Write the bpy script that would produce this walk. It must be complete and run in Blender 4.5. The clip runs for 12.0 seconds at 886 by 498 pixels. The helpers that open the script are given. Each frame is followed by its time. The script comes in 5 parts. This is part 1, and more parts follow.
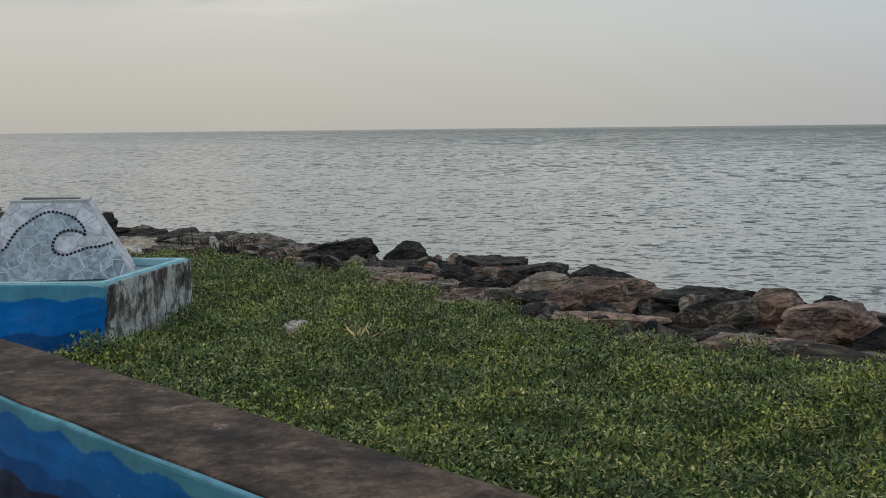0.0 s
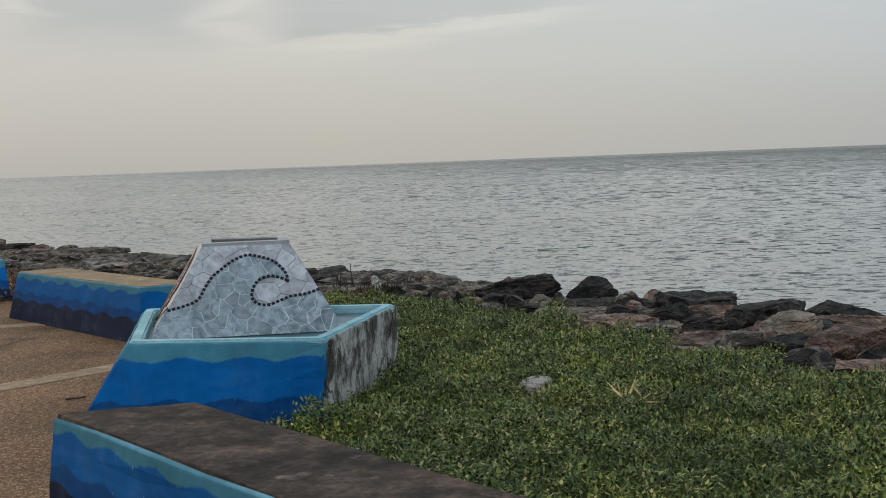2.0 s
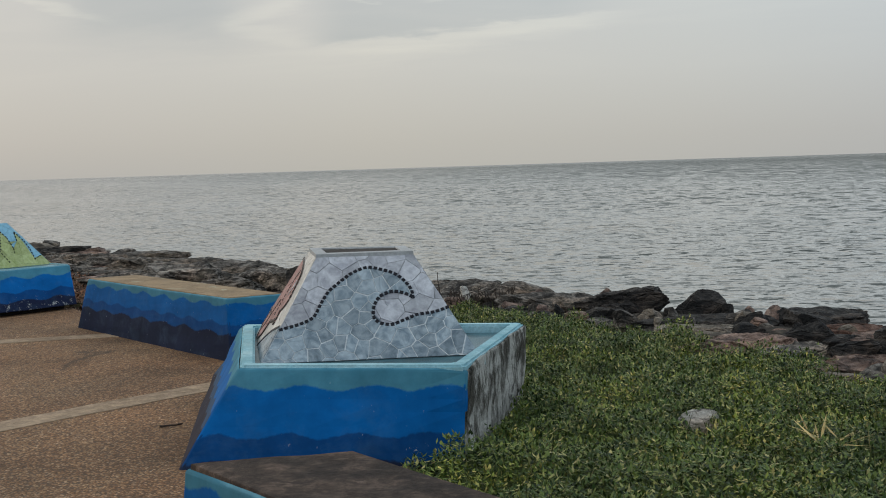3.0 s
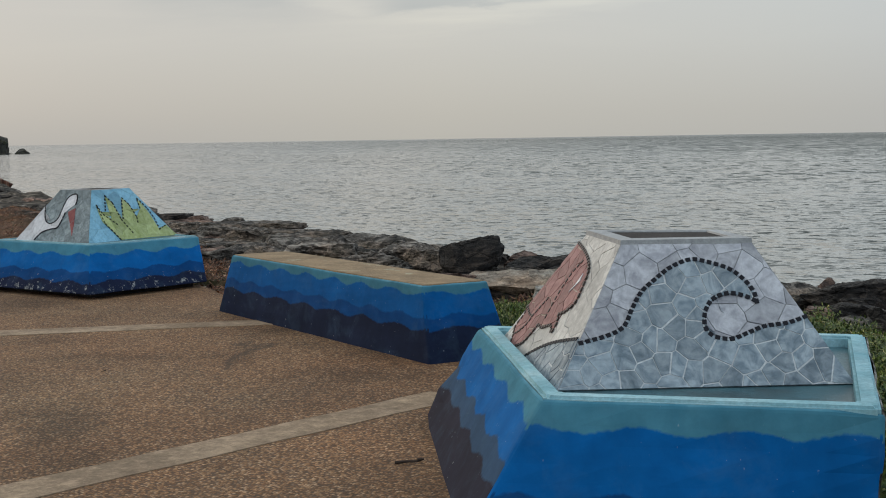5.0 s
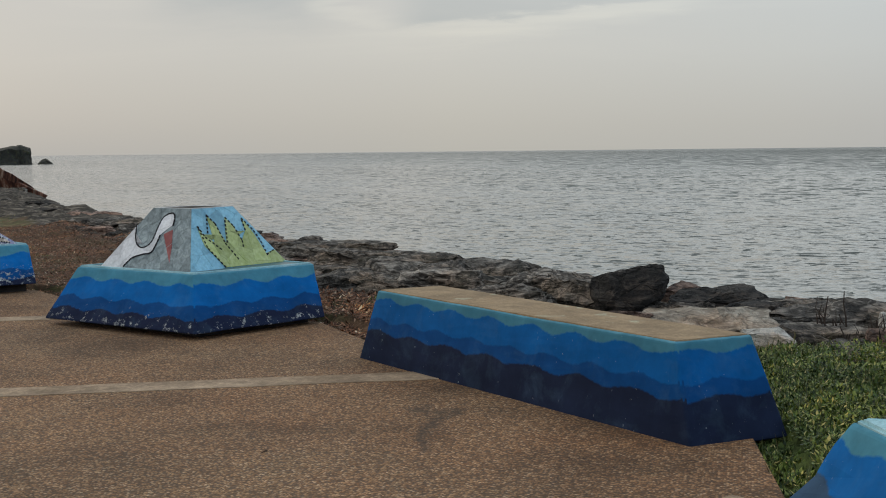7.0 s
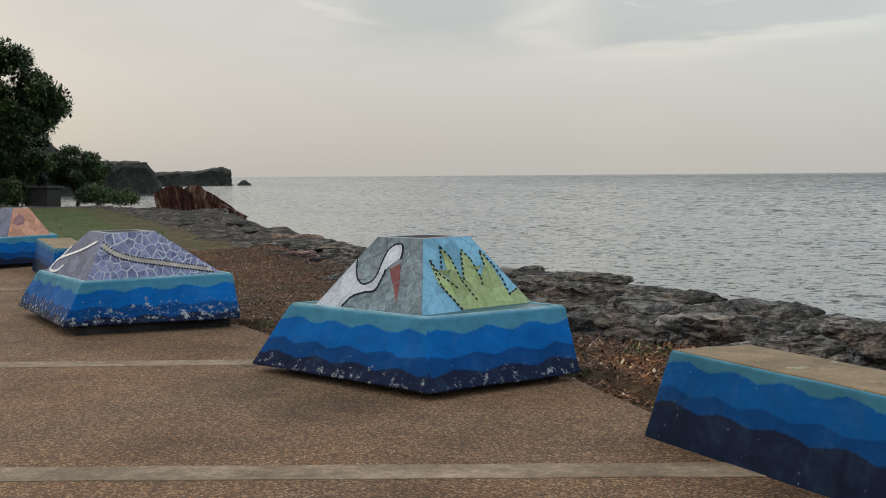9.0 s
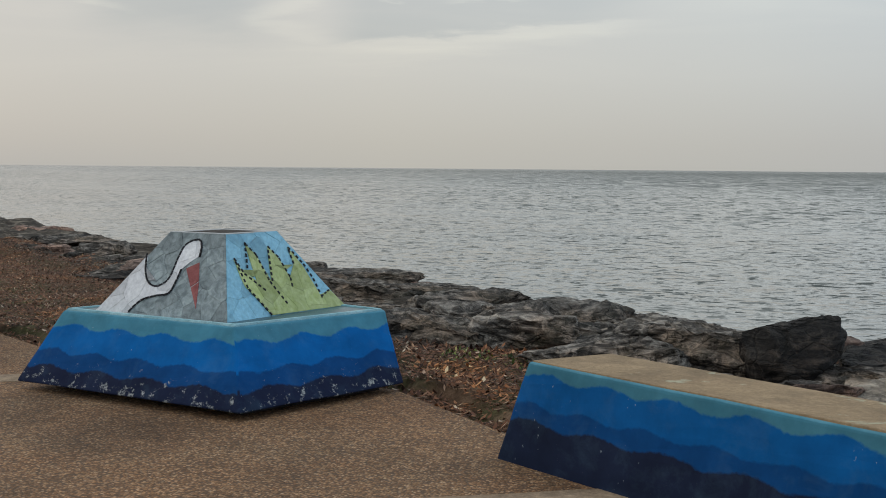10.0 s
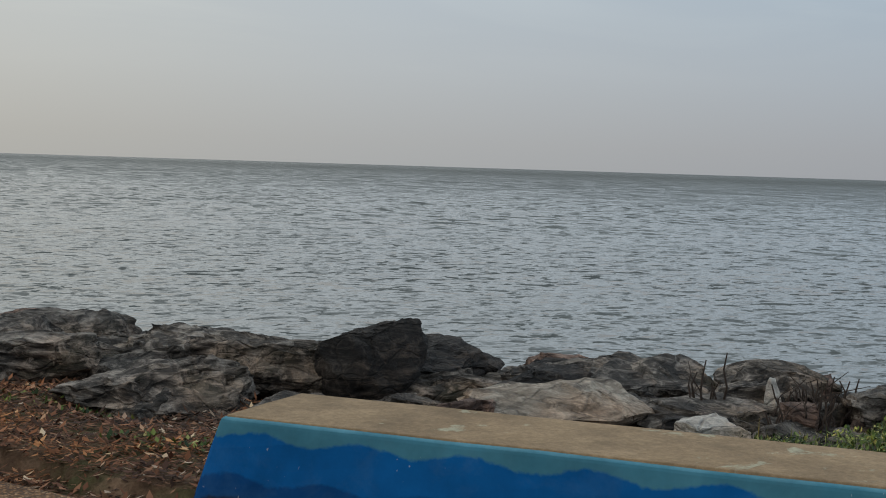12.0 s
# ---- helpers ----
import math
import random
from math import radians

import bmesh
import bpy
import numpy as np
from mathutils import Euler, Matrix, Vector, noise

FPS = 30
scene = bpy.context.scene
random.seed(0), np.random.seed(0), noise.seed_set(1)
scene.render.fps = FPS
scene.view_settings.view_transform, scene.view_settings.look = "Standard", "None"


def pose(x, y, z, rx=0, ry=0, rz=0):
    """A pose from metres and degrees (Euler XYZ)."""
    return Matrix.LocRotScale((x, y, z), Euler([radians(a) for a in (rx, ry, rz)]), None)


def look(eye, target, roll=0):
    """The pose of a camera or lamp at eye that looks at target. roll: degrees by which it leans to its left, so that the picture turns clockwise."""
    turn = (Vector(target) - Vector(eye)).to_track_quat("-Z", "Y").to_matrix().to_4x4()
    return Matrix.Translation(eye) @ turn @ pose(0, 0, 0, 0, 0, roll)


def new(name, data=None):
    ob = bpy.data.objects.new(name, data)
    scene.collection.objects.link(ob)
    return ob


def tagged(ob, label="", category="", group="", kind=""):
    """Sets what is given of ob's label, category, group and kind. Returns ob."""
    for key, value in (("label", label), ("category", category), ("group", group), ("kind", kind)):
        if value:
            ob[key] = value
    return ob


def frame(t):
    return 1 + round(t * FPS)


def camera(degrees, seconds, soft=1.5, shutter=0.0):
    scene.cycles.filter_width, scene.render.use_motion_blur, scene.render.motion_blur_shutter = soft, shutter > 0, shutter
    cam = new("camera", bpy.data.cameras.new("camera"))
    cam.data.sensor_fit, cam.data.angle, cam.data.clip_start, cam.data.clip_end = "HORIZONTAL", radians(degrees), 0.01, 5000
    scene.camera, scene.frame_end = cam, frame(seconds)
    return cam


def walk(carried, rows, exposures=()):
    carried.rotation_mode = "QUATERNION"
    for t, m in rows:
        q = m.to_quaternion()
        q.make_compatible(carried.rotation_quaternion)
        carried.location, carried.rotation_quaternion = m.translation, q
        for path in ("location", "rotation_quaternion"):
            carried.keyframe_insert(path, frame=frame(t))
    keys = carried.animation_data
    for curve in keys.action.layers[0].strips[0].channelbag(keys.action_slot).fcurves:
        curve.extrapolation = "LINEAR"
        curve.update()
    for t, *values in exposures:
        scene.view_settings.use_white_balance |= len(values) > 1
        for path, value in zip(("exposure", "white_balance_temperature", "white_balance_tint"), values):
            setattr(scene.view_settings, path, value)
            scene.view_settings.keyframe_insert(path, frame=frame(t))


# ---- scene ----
cam = camera(41.4, 12.0, soft=1.0)
PATH = [
    (0, (0.536, 0.726, 1.53), (0.363, 2.708, 1.325), -0.6),
    (0.5, (0.27, 0.913, 1.51), (0.043, 2.893, 1.34), -1.4),
    (1, (-0.034, 1.209, 1.507), (-0.306, 3.186, 1.367), -2.0),
    (1.5, (-0.425, 1.588, 1.517), (-0.708, 3.563, 1.387), -2.2),
    (2, (-0.698, 1.904, 1.5), (-1.012, 3.873, 1.35), -2.2),
    (2.5, (-1.072, 2.307, 1.471), (-1.412, 4.272, 1.321), -1.7),
    (3, (-1.454, 2.679, 1.506), (-1.828, 4.638, 1.365), -1.8),
    (4.8, (-2.815, 4.074, 1.441), (-3.292, 6.007, 1.255), -1.1),
    (5, (-2.985, 4.166, 1.464), (-3.459, 6.099, 1.276), -0.9),
    (5.5, (-3.45, 4.529, 1.438), (-3.935, 6.461, 1.25), -0.6),
    (6, (-3.838, 4.934, 1.426), (-4.314, 6.867, 1.238), -0.3),
    (6.5, (-4.226, 5.286, 1.429), (-4.696, 7.221, 1.244), 0.0),
    (7, (-4.606, 5.63, 1.471), (-5.11, 7.559, 1.304), -0.6),
    (7.5, (-4.892, 6.064, 1.483), (-5.485, 7.969, 1.344), -1.4),
    (9.3, (-5.945, 7.398, 1.447), (-6.755, 9.222, 1.32), -0.3),
    (9.5, (-6.108, 7.555, 1.442), (-6.821, 9.418, 1.313), -0.1),
    (10, (-6.431, 7.876, 1.425), (-6.826, 9.831, 1.287), 0.5),
    (10.5, (-6.789, 8.201, 1.427), (-6.833, 10.194, 1.27), 0.6),
    (11, (-7.205, 8.594, 1.415), (-6.923, 10.567, 1.251), 0.6),
    (11.5, (-7.565, 9.013, 1.398), (-7.066, 10.944, 1.242), 1.1),
    (12, (-7.945, 9.442, 1.39), (-7.199, 11.293, 1.249), 1.8),
]
walk(cam, [(t, look(eye, target, roll)) for t, eye, target, roll in PATH],
     ((0.0, 0.0), (7.5, 0.0), (9.3, 0.10), (9.8, 0.06), (10.8, -0.05), (12.0, -0.12)))

# ---- world and sun ----
def node(nt, kind, **kw):
    n = nt.nodes.new(kind)
    for k, v in kw.items():
        n.inputs[k.replace("_", " ")].default_value = v
    return n


def math_node(nt, op, a, b=None, c=None, clamp=False):
    n = nt.nodes.new("ShaderNodeMath")
    n.operation, n.use_clamp = op, clamp
    for i, v in enumerate((a, b, c)):
        if v is None:
            continue
        if isinstance(v, (int, float)):
            n.inputs[i].default_value = v
        else:
            nt.links.new(v, n.inputs[i])
    return n.outputs[0]


def ramp(nt, fac, stops, mode="LINEAR"):
    n = nt.nodes.new("ShaderNodeValToRGB")
    n.color_ramp.interpolation = mode
    while len(n.color_ramp.elements) < len(stops):
        n.color_ramp.elements.new(0.5)
    for e, (p, c) in zip(n.color_ramp.elements, stops):
        e.position = p
        e.color = (c, c, c, 1) if isinstance(c, (int, float)) else (*c, 1)
    if fac is not None:
        nt.links.new(fac, n.inputs[0])
    return n.outputs[0]


def mix(nt, fac, a, b, mode="MIX"):
    n = nt.nodes.new("ShaderNodeMix")
    n.data_type, n.blend_type = "RGBA", mode
    for sock, v in ((n.inputs[0], fac), (n.inputs[6], a), (n.inputs[7], b)):
        if isinstance(v, (int, float)):
            sock.default_value = v
        elif isinstance(v, tuple):
            sock.default_value = (*v, 1)
        else:
            nt.links.new(v, sock)
    return n.outputs[2]


def scaled(nt, vec, sx, sy, sz, rz=0.0):
    n = nt.nodes.new("ShaderNodeMapping")
    n.inputs["Scale"].default_value = (sx, sy, sz)
    n.inputs["Rotation"].default_value = (0, 0, rz)
    nt.links.new(vec, n.inputs["Vector"])
    return n.outputs[0]


def noise_tex(nt, vec, scale, detail=4.0, rough=0.55, distort=0.0):
    n = node(nt, "ShaderNodeTexNoise", Scale=scale, Detail=detail, Roughness=rough, Distortion=distort)
    nt.links.new(vec, n.inputs["Vector"])
    return n.outputs["Fac"]


SUN_ELEVATION, SUN_AZIMUTH = radians(14), radians(62)   # azimuth counted from +y towards -x

world = bpy.data.worlds.new("sky")
scene.world = world
world.use_nodes = True
nt = world.node_tree
nt.nodes.clear()
sky = nt.nodes.new("ShaderNodeTexSky")
sky.sky_type, sky.sun_disc = "NISHITA", False
sky.sun_elevation, sky.sun_rotation = SUN_ELEVATION, -SUN_AZIMUTH
sky.dust_density = 3.0
direction = nt.nodes.new("ShaderNodeTexCoord").outputs["Generated"]
sep = nt.nodes.new("ShaderNodeSeparateXYZ")
nt.links.new(direction, sep.inputs[0])
dx, dy, dz = sep.outputs
# thin overcast: warm towards the low sun, blue-grey away from it, brighter overhead
warm = math_node(nt, "ADD", math_node(nt, "MULTIPLY", dx, -0.94), math_node(nt, "MULTIPLY", dy, 0.34))
side = ramp(nt, math_node(nt, "MULTIPLY_ADD", warm, 0.5, 0.5),
            [(0.30, (0.42, 0.50, 0.58)), (0.50, (0.50, 0.555, 0.60)), (0.64, (0.57, 0.60, 0.60)), (0.78, (0.58, 0.58, 0.56)), (0.95, (0.50, 0.50, 0.49))])
low = ramp(nt, math_node(nt, "MULTIPLY_ADD", warm, 0.5, 0.5),
           [(0.30, (0.44, 0.46, 0.49)), (0.52, (0.51, 0.52, 0.52)), (0.66, (0.555, 0.548, 0.512)), (0.78, (0.565, 0.550, 0.500)), (0.95, (0.50, 0.495, 0.48))])
# brightness by height; the unseen band near 0.3 is added to brighten the sea
sky_gain = ramp(nt, dz, [(0.0, 0.90), (0.03, 0.95), (0.08, 1.03), (0.16, 1.06), (0.24, 2.05), (0.34, 2.35), (0.55, 1.62), (1.0, 1.40)])
veil = mix(nt, ramp(nt, dz, [(0.02, 0.0), (0.14, 1.0)]), low, side)
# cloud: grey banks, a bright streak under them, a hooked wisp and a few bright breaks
flat = nt.nodes.new("ShaderNodeCombineXYZ")
up = math_node(nt, "MAXIMUM", math_node(nt, "ADD", dz, 0.10), 0.02)
nt.links.new(math_node(nt, "DIVIDE", dx, up), flat.inputs[0])
nt.links.new(math_node(nt, "DIVIDE", dy, up), flat.inputs[1])
wisps = noise_tex(nt, scaled(nt, flat.outputs[0], 0.55, 0.9, 1, 0.5), 1.15, 6.0, 0.55, 0.9)
curl = math_node(nt, "SUBTRACT", noise_tex(nt, scaled(nt, flat.outputs[0], 1.6, 2.4, 1, 0.2), 2.2, 6.0, 0.62, 0.5), 0.5)
soft = math_node(nt, "SUBTRACT", noise_tex(nt, scaled(nt, flat.outputs[0], 1.6, 2.4, 1, 0.2), 0.8, 4.0, 0.5), 0.5)
bearing = math_node(nt, "ARCTAN2", math_node(nt, "MULTIPLY", dx, -1.0), dy)
lift = math_node(nt, "ADD", dz, math_node(nt, "ADD", math_node(nt, "MULTIPLY", curl, 0.022), math_node(nt, "MULTIPLY", soft, 0.012)))


def cloud_line(b0, e0, b1, e1, w0, w1, over, under, ends):
    """A drawn-out cloud from one bearing and height to another: w is its depth, over and under the softness of its two edges."""
    db, de = b1 - b0, e1 - e0
    length = math.hypot(db, de)
    pb, pe = math_node(nt, "SUBTRACT", bearing, b0), math_node(nt, "SUBTRACT", lift, e0)
    t = math_node(nt, "ADD", math_node(nt, "MULTIPLY", pb, db / length ** 2), math_node(nt, "MULTIPLY", pe, de / length ** 2))
    off = math_node(nt, "ADD", math_node(nt, "MULTIPLY", pb, de / length), math_node(nt, "MULTIPLY", pe, -db / length))
    wide = math_node(nt, "MULTIPLY_ADD", math_node(nt, "MULTIPLY", t, 1.0, clamp=True), w1 - w0, w0)
    side_ = math_node(nt, "MULTIPLY_ADD", math_node(nt, "DIVIDE", off, wide), 0.25, 0.5, clamp=True)
    across = ramp(nt, side_, [(0.5 - under, 0.0), (0.49, 1.0), (0.51, 1.0), (0.5 + over, 0.0)], "EASE")
    along_ = ramp(nt, math_node(nt, "MULTIPLY_ADD", t, 0.5, 0.25, clamp=True), [(0.25 - ends[0], 0.0), (0.25 + ends[0], 1.0), (0.75 - ends[1], 1.0), (0.75 + ends[1], 0.0)], "EASE")
    return math_node(nt, "MULTIPLY", across, along_)


def box_fade(b_lo, b_hi, e_lo, soft_b, soft_e):
    a = ramp(nt, bearing, [(max(0.0, b_lo - soft_b), 0.0), (b_lo + soft_b, 1.0), (b_hi - soft_b, 1.0), (b_hi + soft_b, 0.0)], "EASE")
    return math_node(nt, "MULTIPLY", a, ramp(nt, lift, [(e_lo - soft_e, 0.0), (e_lo + soft_e, 1.0)], "EASE"))


patchy = ramp(nt, wisps, [(0.30, 1.0), (0.62, 0.45)])
slope = math_node(nt, "MULTIPLY_ADD", bearing, 0.090, -0.1265)
over_streak = ramp(nt, math_node(nt, "MULTIPLY_ADD", math_node(nt, "ADD", lift, slope), 10.0, 0.5), [(0.49, 0.0), (0.56, 1.0)], "EASE")
over_streak = math_node(nt, "MULTIPLY", over_streak, ramp(nt, bearing, [(0.0, 0.0), (0.10, 0.8), (0.26, 1.0), (0.31, 0.0)], "EASE"))
bank = math_node(nt, "MAXIMUM", math_node(nt, "MULTIPLY", over_streak, 0.9), box_fade(0.355, 0.49, 0.112, 0.03, 0.022))
bank = math_node(nt, "MAXIMUM", bank, math_node(nt, "MULTIPLY", box_fade(0.64, 0.80, 0.105, 0.05, 0.012), 0.4))
bank = math_node(nt, "MULTIPLY", bank, patchy)
veil = mix(nt, bank, veil, mix(nt, 1.0, veil, (0.79, 0.84, 0.88), "MULTIPLY"))
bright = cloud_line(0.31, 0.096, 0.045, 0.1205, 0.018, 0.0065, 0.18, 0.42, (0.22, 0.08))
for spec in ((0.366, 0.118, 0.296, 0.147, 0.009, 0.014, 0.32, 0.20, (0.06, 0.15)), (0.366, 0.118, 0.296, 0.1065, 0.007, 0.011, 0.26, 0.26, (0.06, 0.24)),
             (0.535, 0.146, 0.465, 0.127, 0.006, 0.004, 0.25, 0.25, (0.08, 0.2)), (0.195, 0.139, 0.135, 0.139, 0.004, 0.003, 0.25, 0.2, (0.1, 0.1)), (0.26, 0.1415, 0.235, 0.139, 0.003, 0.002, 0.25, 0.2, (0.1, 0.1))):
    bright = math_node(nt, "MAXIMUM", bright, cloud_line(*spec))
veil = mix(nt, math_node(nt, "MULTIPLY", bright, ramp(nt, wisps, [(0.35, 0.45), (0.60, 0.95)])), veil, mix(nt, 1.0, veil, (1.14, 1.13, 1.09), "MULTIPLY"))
wisp_fac = math_node(nt, "MULTIPLY", ramp(nt, wisps, [(0.46, 0.0), (0.70, 1.0)]), ramp(nt, dz, [(0.06, 0.0), (0.14, 1.0)]))
veil = mix(nt, math_node(nt, "MULTIPLY", wisp_fac, math_node(nt, "SUBTRACT", 1.0, bank)), veil, mix(nt, 1.0, veil, (1.07, 1.06, 1.04), "MULTIPLY"))
veil = mix(nt, 1.0, veil, sky_gain, "MULTIPLY")
bg_sky, bg_veil = node(nt, "ShaderNodeBackground", Strength=0.10), node(nt, "ShaderNodeBackground", Strength=1.0)
nt.links.new(sky.outputs[0], bg_sky.inputs[0])
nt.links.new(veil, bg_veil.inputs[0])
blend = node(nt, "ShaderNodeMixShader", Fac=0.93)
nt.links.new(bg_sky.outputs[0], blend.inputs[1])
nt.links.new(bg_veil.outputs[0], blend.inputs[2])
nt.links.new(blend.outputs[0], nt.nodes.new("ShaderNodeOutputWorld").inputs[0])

sun = new("sun", bpy.data.lights.new("sun", "SUN"))
sun.data.energy, sun.data.angle, sun.data.color = 0.5, radians(14), (1.0, 0.86, 0.70)
toward = Vector((-math.sin(SUN_AZIMUTH) * math.cos(SUN_ELEVATION), math.cos(SUN_AZIMUTH) * math.cos(SUN_ELEVATION), math.sin(SUN_ELEVATION)))
sun.matrix_world = look(toward * 50, (0, 0, 0))

# ---- materials ----
def material(name, rough=0.8, spec=0.3):
    m = bpy.data.materials.new(name)
    m.use_nodes = True
    nt = m.node_tree
    b = nt.nodes["Principled BSDF"]
    b.inputs["Roughness"].default_value = rough
    b.inputs["Specular IOR Level"].default_value = spec
    return m, nt, b


def local(nt):
    return nt.nodes.new("ShaderNodeTexCoord").outputs["Object"]


def place(nt):
    return nt.nodes.new("ShaderNodeNewGeometry").outputs["Position"]


def bump(nt, bsdf, height, strength=0.4, dist=0.01):
    n = node(nt, "ShaderNodeBump", Strength=strength, Distance=dist)
    nt.links.new(height, n.inputs["Height"])
    nt.links.new(n.outputs[0], bsdf.inputs["Normal"])


def colour(nt, bsdf, c):
    nt.links.new(c, bsdf.inputs["Base Color"])


def random_value(nt):
    return nt.nodes.new("ShaderNodeObjectInfo").outputs["Random"]


def mat_waves(name, worn=0.5, phase=0.0, deep_band=True, levels=(0.150, 0.245, 0.395), slate=False, peel=0.0):
    """Painted sea: pale turquoise, two blues and navy in wavy bands, chipped to pale plaster."""
    m, nt, b = material(name, 0.75, 0.06)
    p = local(nt)
    s = nt.nodes.new("ShaderNodeSeparateXYZ")
    nt.links.new(p, s.inputs[0])
    along = nt.nodes.new("ShaderNodeSeparateXYZ")
    nt.links.new(nt.nodes.new("ShaderNodeTexCoord").outputs["UV"], along.inputs[0])
    run = math_node(nt, "ADD", along.outputs[0], phase)
    line = nt.nodes.new("ShaderNodeCombineXYZ")
    nt.links.new(run, line.inputs[0])
    brush = noise_tex(nt, p, 38.0, 3.0)
    def edge(level, freq, amp, off):
        w = math_node(nt, "SINE", math_node(nt, "MULTIPLY_ADD", run, freq, off))
        w2 = math_node(nt, "SUBTRACT", noise_tex(nt, line.outputs[0], 4.0 + off, 2.0), 0.5)
        h = math_node(nt, "ADD", math_node(nt, "MULTIPLY", w, amp), math_node(nt, "MULTIPLY", w2, amp * 2.6))
        d = math_node(nt, "SUBTRACT", s.outputs[2], math_node(nt, "ADD", h, level))
        d = math_node(nt, "ADD", d, math_node(nt, "MULTIPLY", math_node(nt, "SUBTRACT", brush, 0.5), 0.022))
        return math_node(nt, "MULTIPLY", d, 90.0, clamp=True)
    grain = noise_tex(nt, p, 9.0, 6.0)
    streak = noise_tex(nt, scaled(nt, p, 30, 30, 3), 1.0, 4.0)
    navy = mix(nt, grain, (0.009, 0.013, 0.034), (0.016, 0.024, 0.058))
    deep = mix(nt, grain, (0.003, 0.046, 0.160), (0.006, 0.068, 0.220))
    if not deep_band:
        navy = mix(nt, grain, (0.008, 0.013, 0.032), (0.014, 0.023, 0.054))
        deep = mix(nt, grain, (0.002, 0.046, 0.165), (0.005, 0.066, 0.215))
    tone = 1.0 if deep_band else 0.80
    if slate:
        navy = mix(nt, grain, (0.018, 0.018, 0.032), (0.030, 0.030, 0.048))
        deep = mix(nt, grain, (0.030, 0.065, 0.125), (0.042, 0.090, 0.165))
    blue = mix(nt, grain, (0.002, 0.098 * tone, 0.320 * tone), (0.004, 0.135 * tone, 0.415 * tone))
    pale = mix(nt, grain, (0.040 * tone, 0.175 * tone, 0.260 * tone), (0.090 * tone, 0.275 * tone, 0.365 * tone))
    c = mix(nt, edge(levels[0], 15.0, 0.016, 1.0), navy, deep)
    c = mix(nt, edge(levels[1], 17.0, 0.014, 2.3), c, blue)
    c = mix(nt, edge(levels[2], 16.0, 0.016, 0.4), c, pale)
    c = mix(nt, math_node(nt, "MULTIPLY", math_node(nt, "SUBTRACT", math_node(nt, "ADD", s.outputs[2], math_node(nt, "MULTIPLY", grain, 0.02)), 0.491), 50.0, clamp=True), c, (0.17, 0.39, 0.49))
    # chips, thickest near the ground where the surf reaches
    chips = noise_tex(nt, scaled(nt, p, 1, 1, 1.15), 15.0, 10.0, 0.78)
    foot = ramp(nt, s.outputs[2], [(0.0, 0.13), (0.08, 0.12), (0.20, 0.065 + 0.07 * peel), (0.36, 0.055 * peel), (0.455, 0.015 + 0.03 * peel), (0.5, 0.05 + 0.05 * peel)])
    worn_at = math_node(nt, "ADD", chips, math_node(nt, "MULTIPLY", foot, worn * 2.0))
    chip = math_node(nt, "MULTIPLY", math_node(nt, "SUBTRACT", worn_at, 0.705), 26.0, clamp=True)
    c = mix(nt, chip, c, mix(nt, streak, (0.16, 0.17, 0.175), (0.55, 0.57, 0.56)))
    # pinprick chips and hairline scratches over the whole coat
    speck = noise_tex(nt, scaled(nt, p, 1, 1, 0.55), 60.0, 2.0, 0.5)
    rub = noise_tex(nt, p, 2.4, 3.0)
    speck = math_node(nt, "MULTIPLY", ramp(nt, speck, [(0.73, 0.0), (0.77, 1.0)]), ramp(nt, rub, [(0.46, 0.0), (0.62, 0.75)]))
    c = mix(nt, speck, c, (0.42, 0.50, 0.54))
    fade = noise_tex(nt, p, 6.0, 7.0, 0.7, 0.4)
    c = mix(nt, ramp(nt, fade, [(0.50, 0.0), (0.78, 0.16)]), c, (0.12, 0.22, 0.30))
    dirt = ramp(nt, noise_tex(nt, p, 4.0, 7.0, 0.65), [(0.3, 0.70), (0.7, 1.10)])
    c = mix(nt, 1.0, c, dirt, "MULTIPLY")
    colour(nt, b, c)
    bump(nt, b, math_node(nt, "SUBTRACT", math_node(nt, "MULTIPLY", grain, 0.5), chip), 0.35, 0.006)
    return m


def mat_concrete(name, a, b_, stain=(0.04, 0.04, 0.038), amount=0.5, scale=2.2, flecks=0.0, mottle=0.0):
    m, nt, b = material(name, 0.9, 0.2)
    p = local(nt)
    big, fine = noise_tex(nt, p, scale, 7.0, 0.6), noise_tex(nt, p, 55.0, 5.0, 0.7)
    c = mix(nt, ramp(nt, big, [(0.3, 0.0), (0.7, 1.0)]), a, b_)
    v = noise_tex(nt, scaled(nt, p, 2.2, 2.2, 2.2), 1.0, 9.0, 0.70, 0.15)
    c = mix(nt, math_node(nt, "MULTIPLY", ramp(nt, v, [(0.44, 0.0), (0.60, 1.0)]), amount), c, stain)
    if flecks:
        f = noise_tex(nt, scaled(nt, p, 3.6, 5.0, 1.0, 0.75), 1.0, 8.0, 0.70, 0.3)
        c = mix(nt, math_node(nt, "MULTIPLY", ramp(nt, f, [(0.62, 0.0), (0.66, 1.0)]), flecks), c, tuple(min(0.42, k * 1.7 + 0.04) for k in b_))
    c = mix(nt, 1.0, c, ramp(nt, fine, [(0.25, 0.72), (0.75, 1.2)]), "MULTIPLY")
    if mottle:
        worn = noise_tex(nt, p, 11.0, 9.0, 0.76, 0.3)
        c = mix(nt, mottle, c, mix(nt, 1.0, c, ramp(nt, worn, [(0.36, 0.35), (0.50, 0.95), (0.64, 2.1)]), "MULTIPLY"))
        fine = math_node(nt, "ADD", fine, math_node(nt, "MULTIPLY", worn, 2.0))
    colour(nt, b, c)
    bump(nt, b, fine, 0.5, 0.006)
    return m


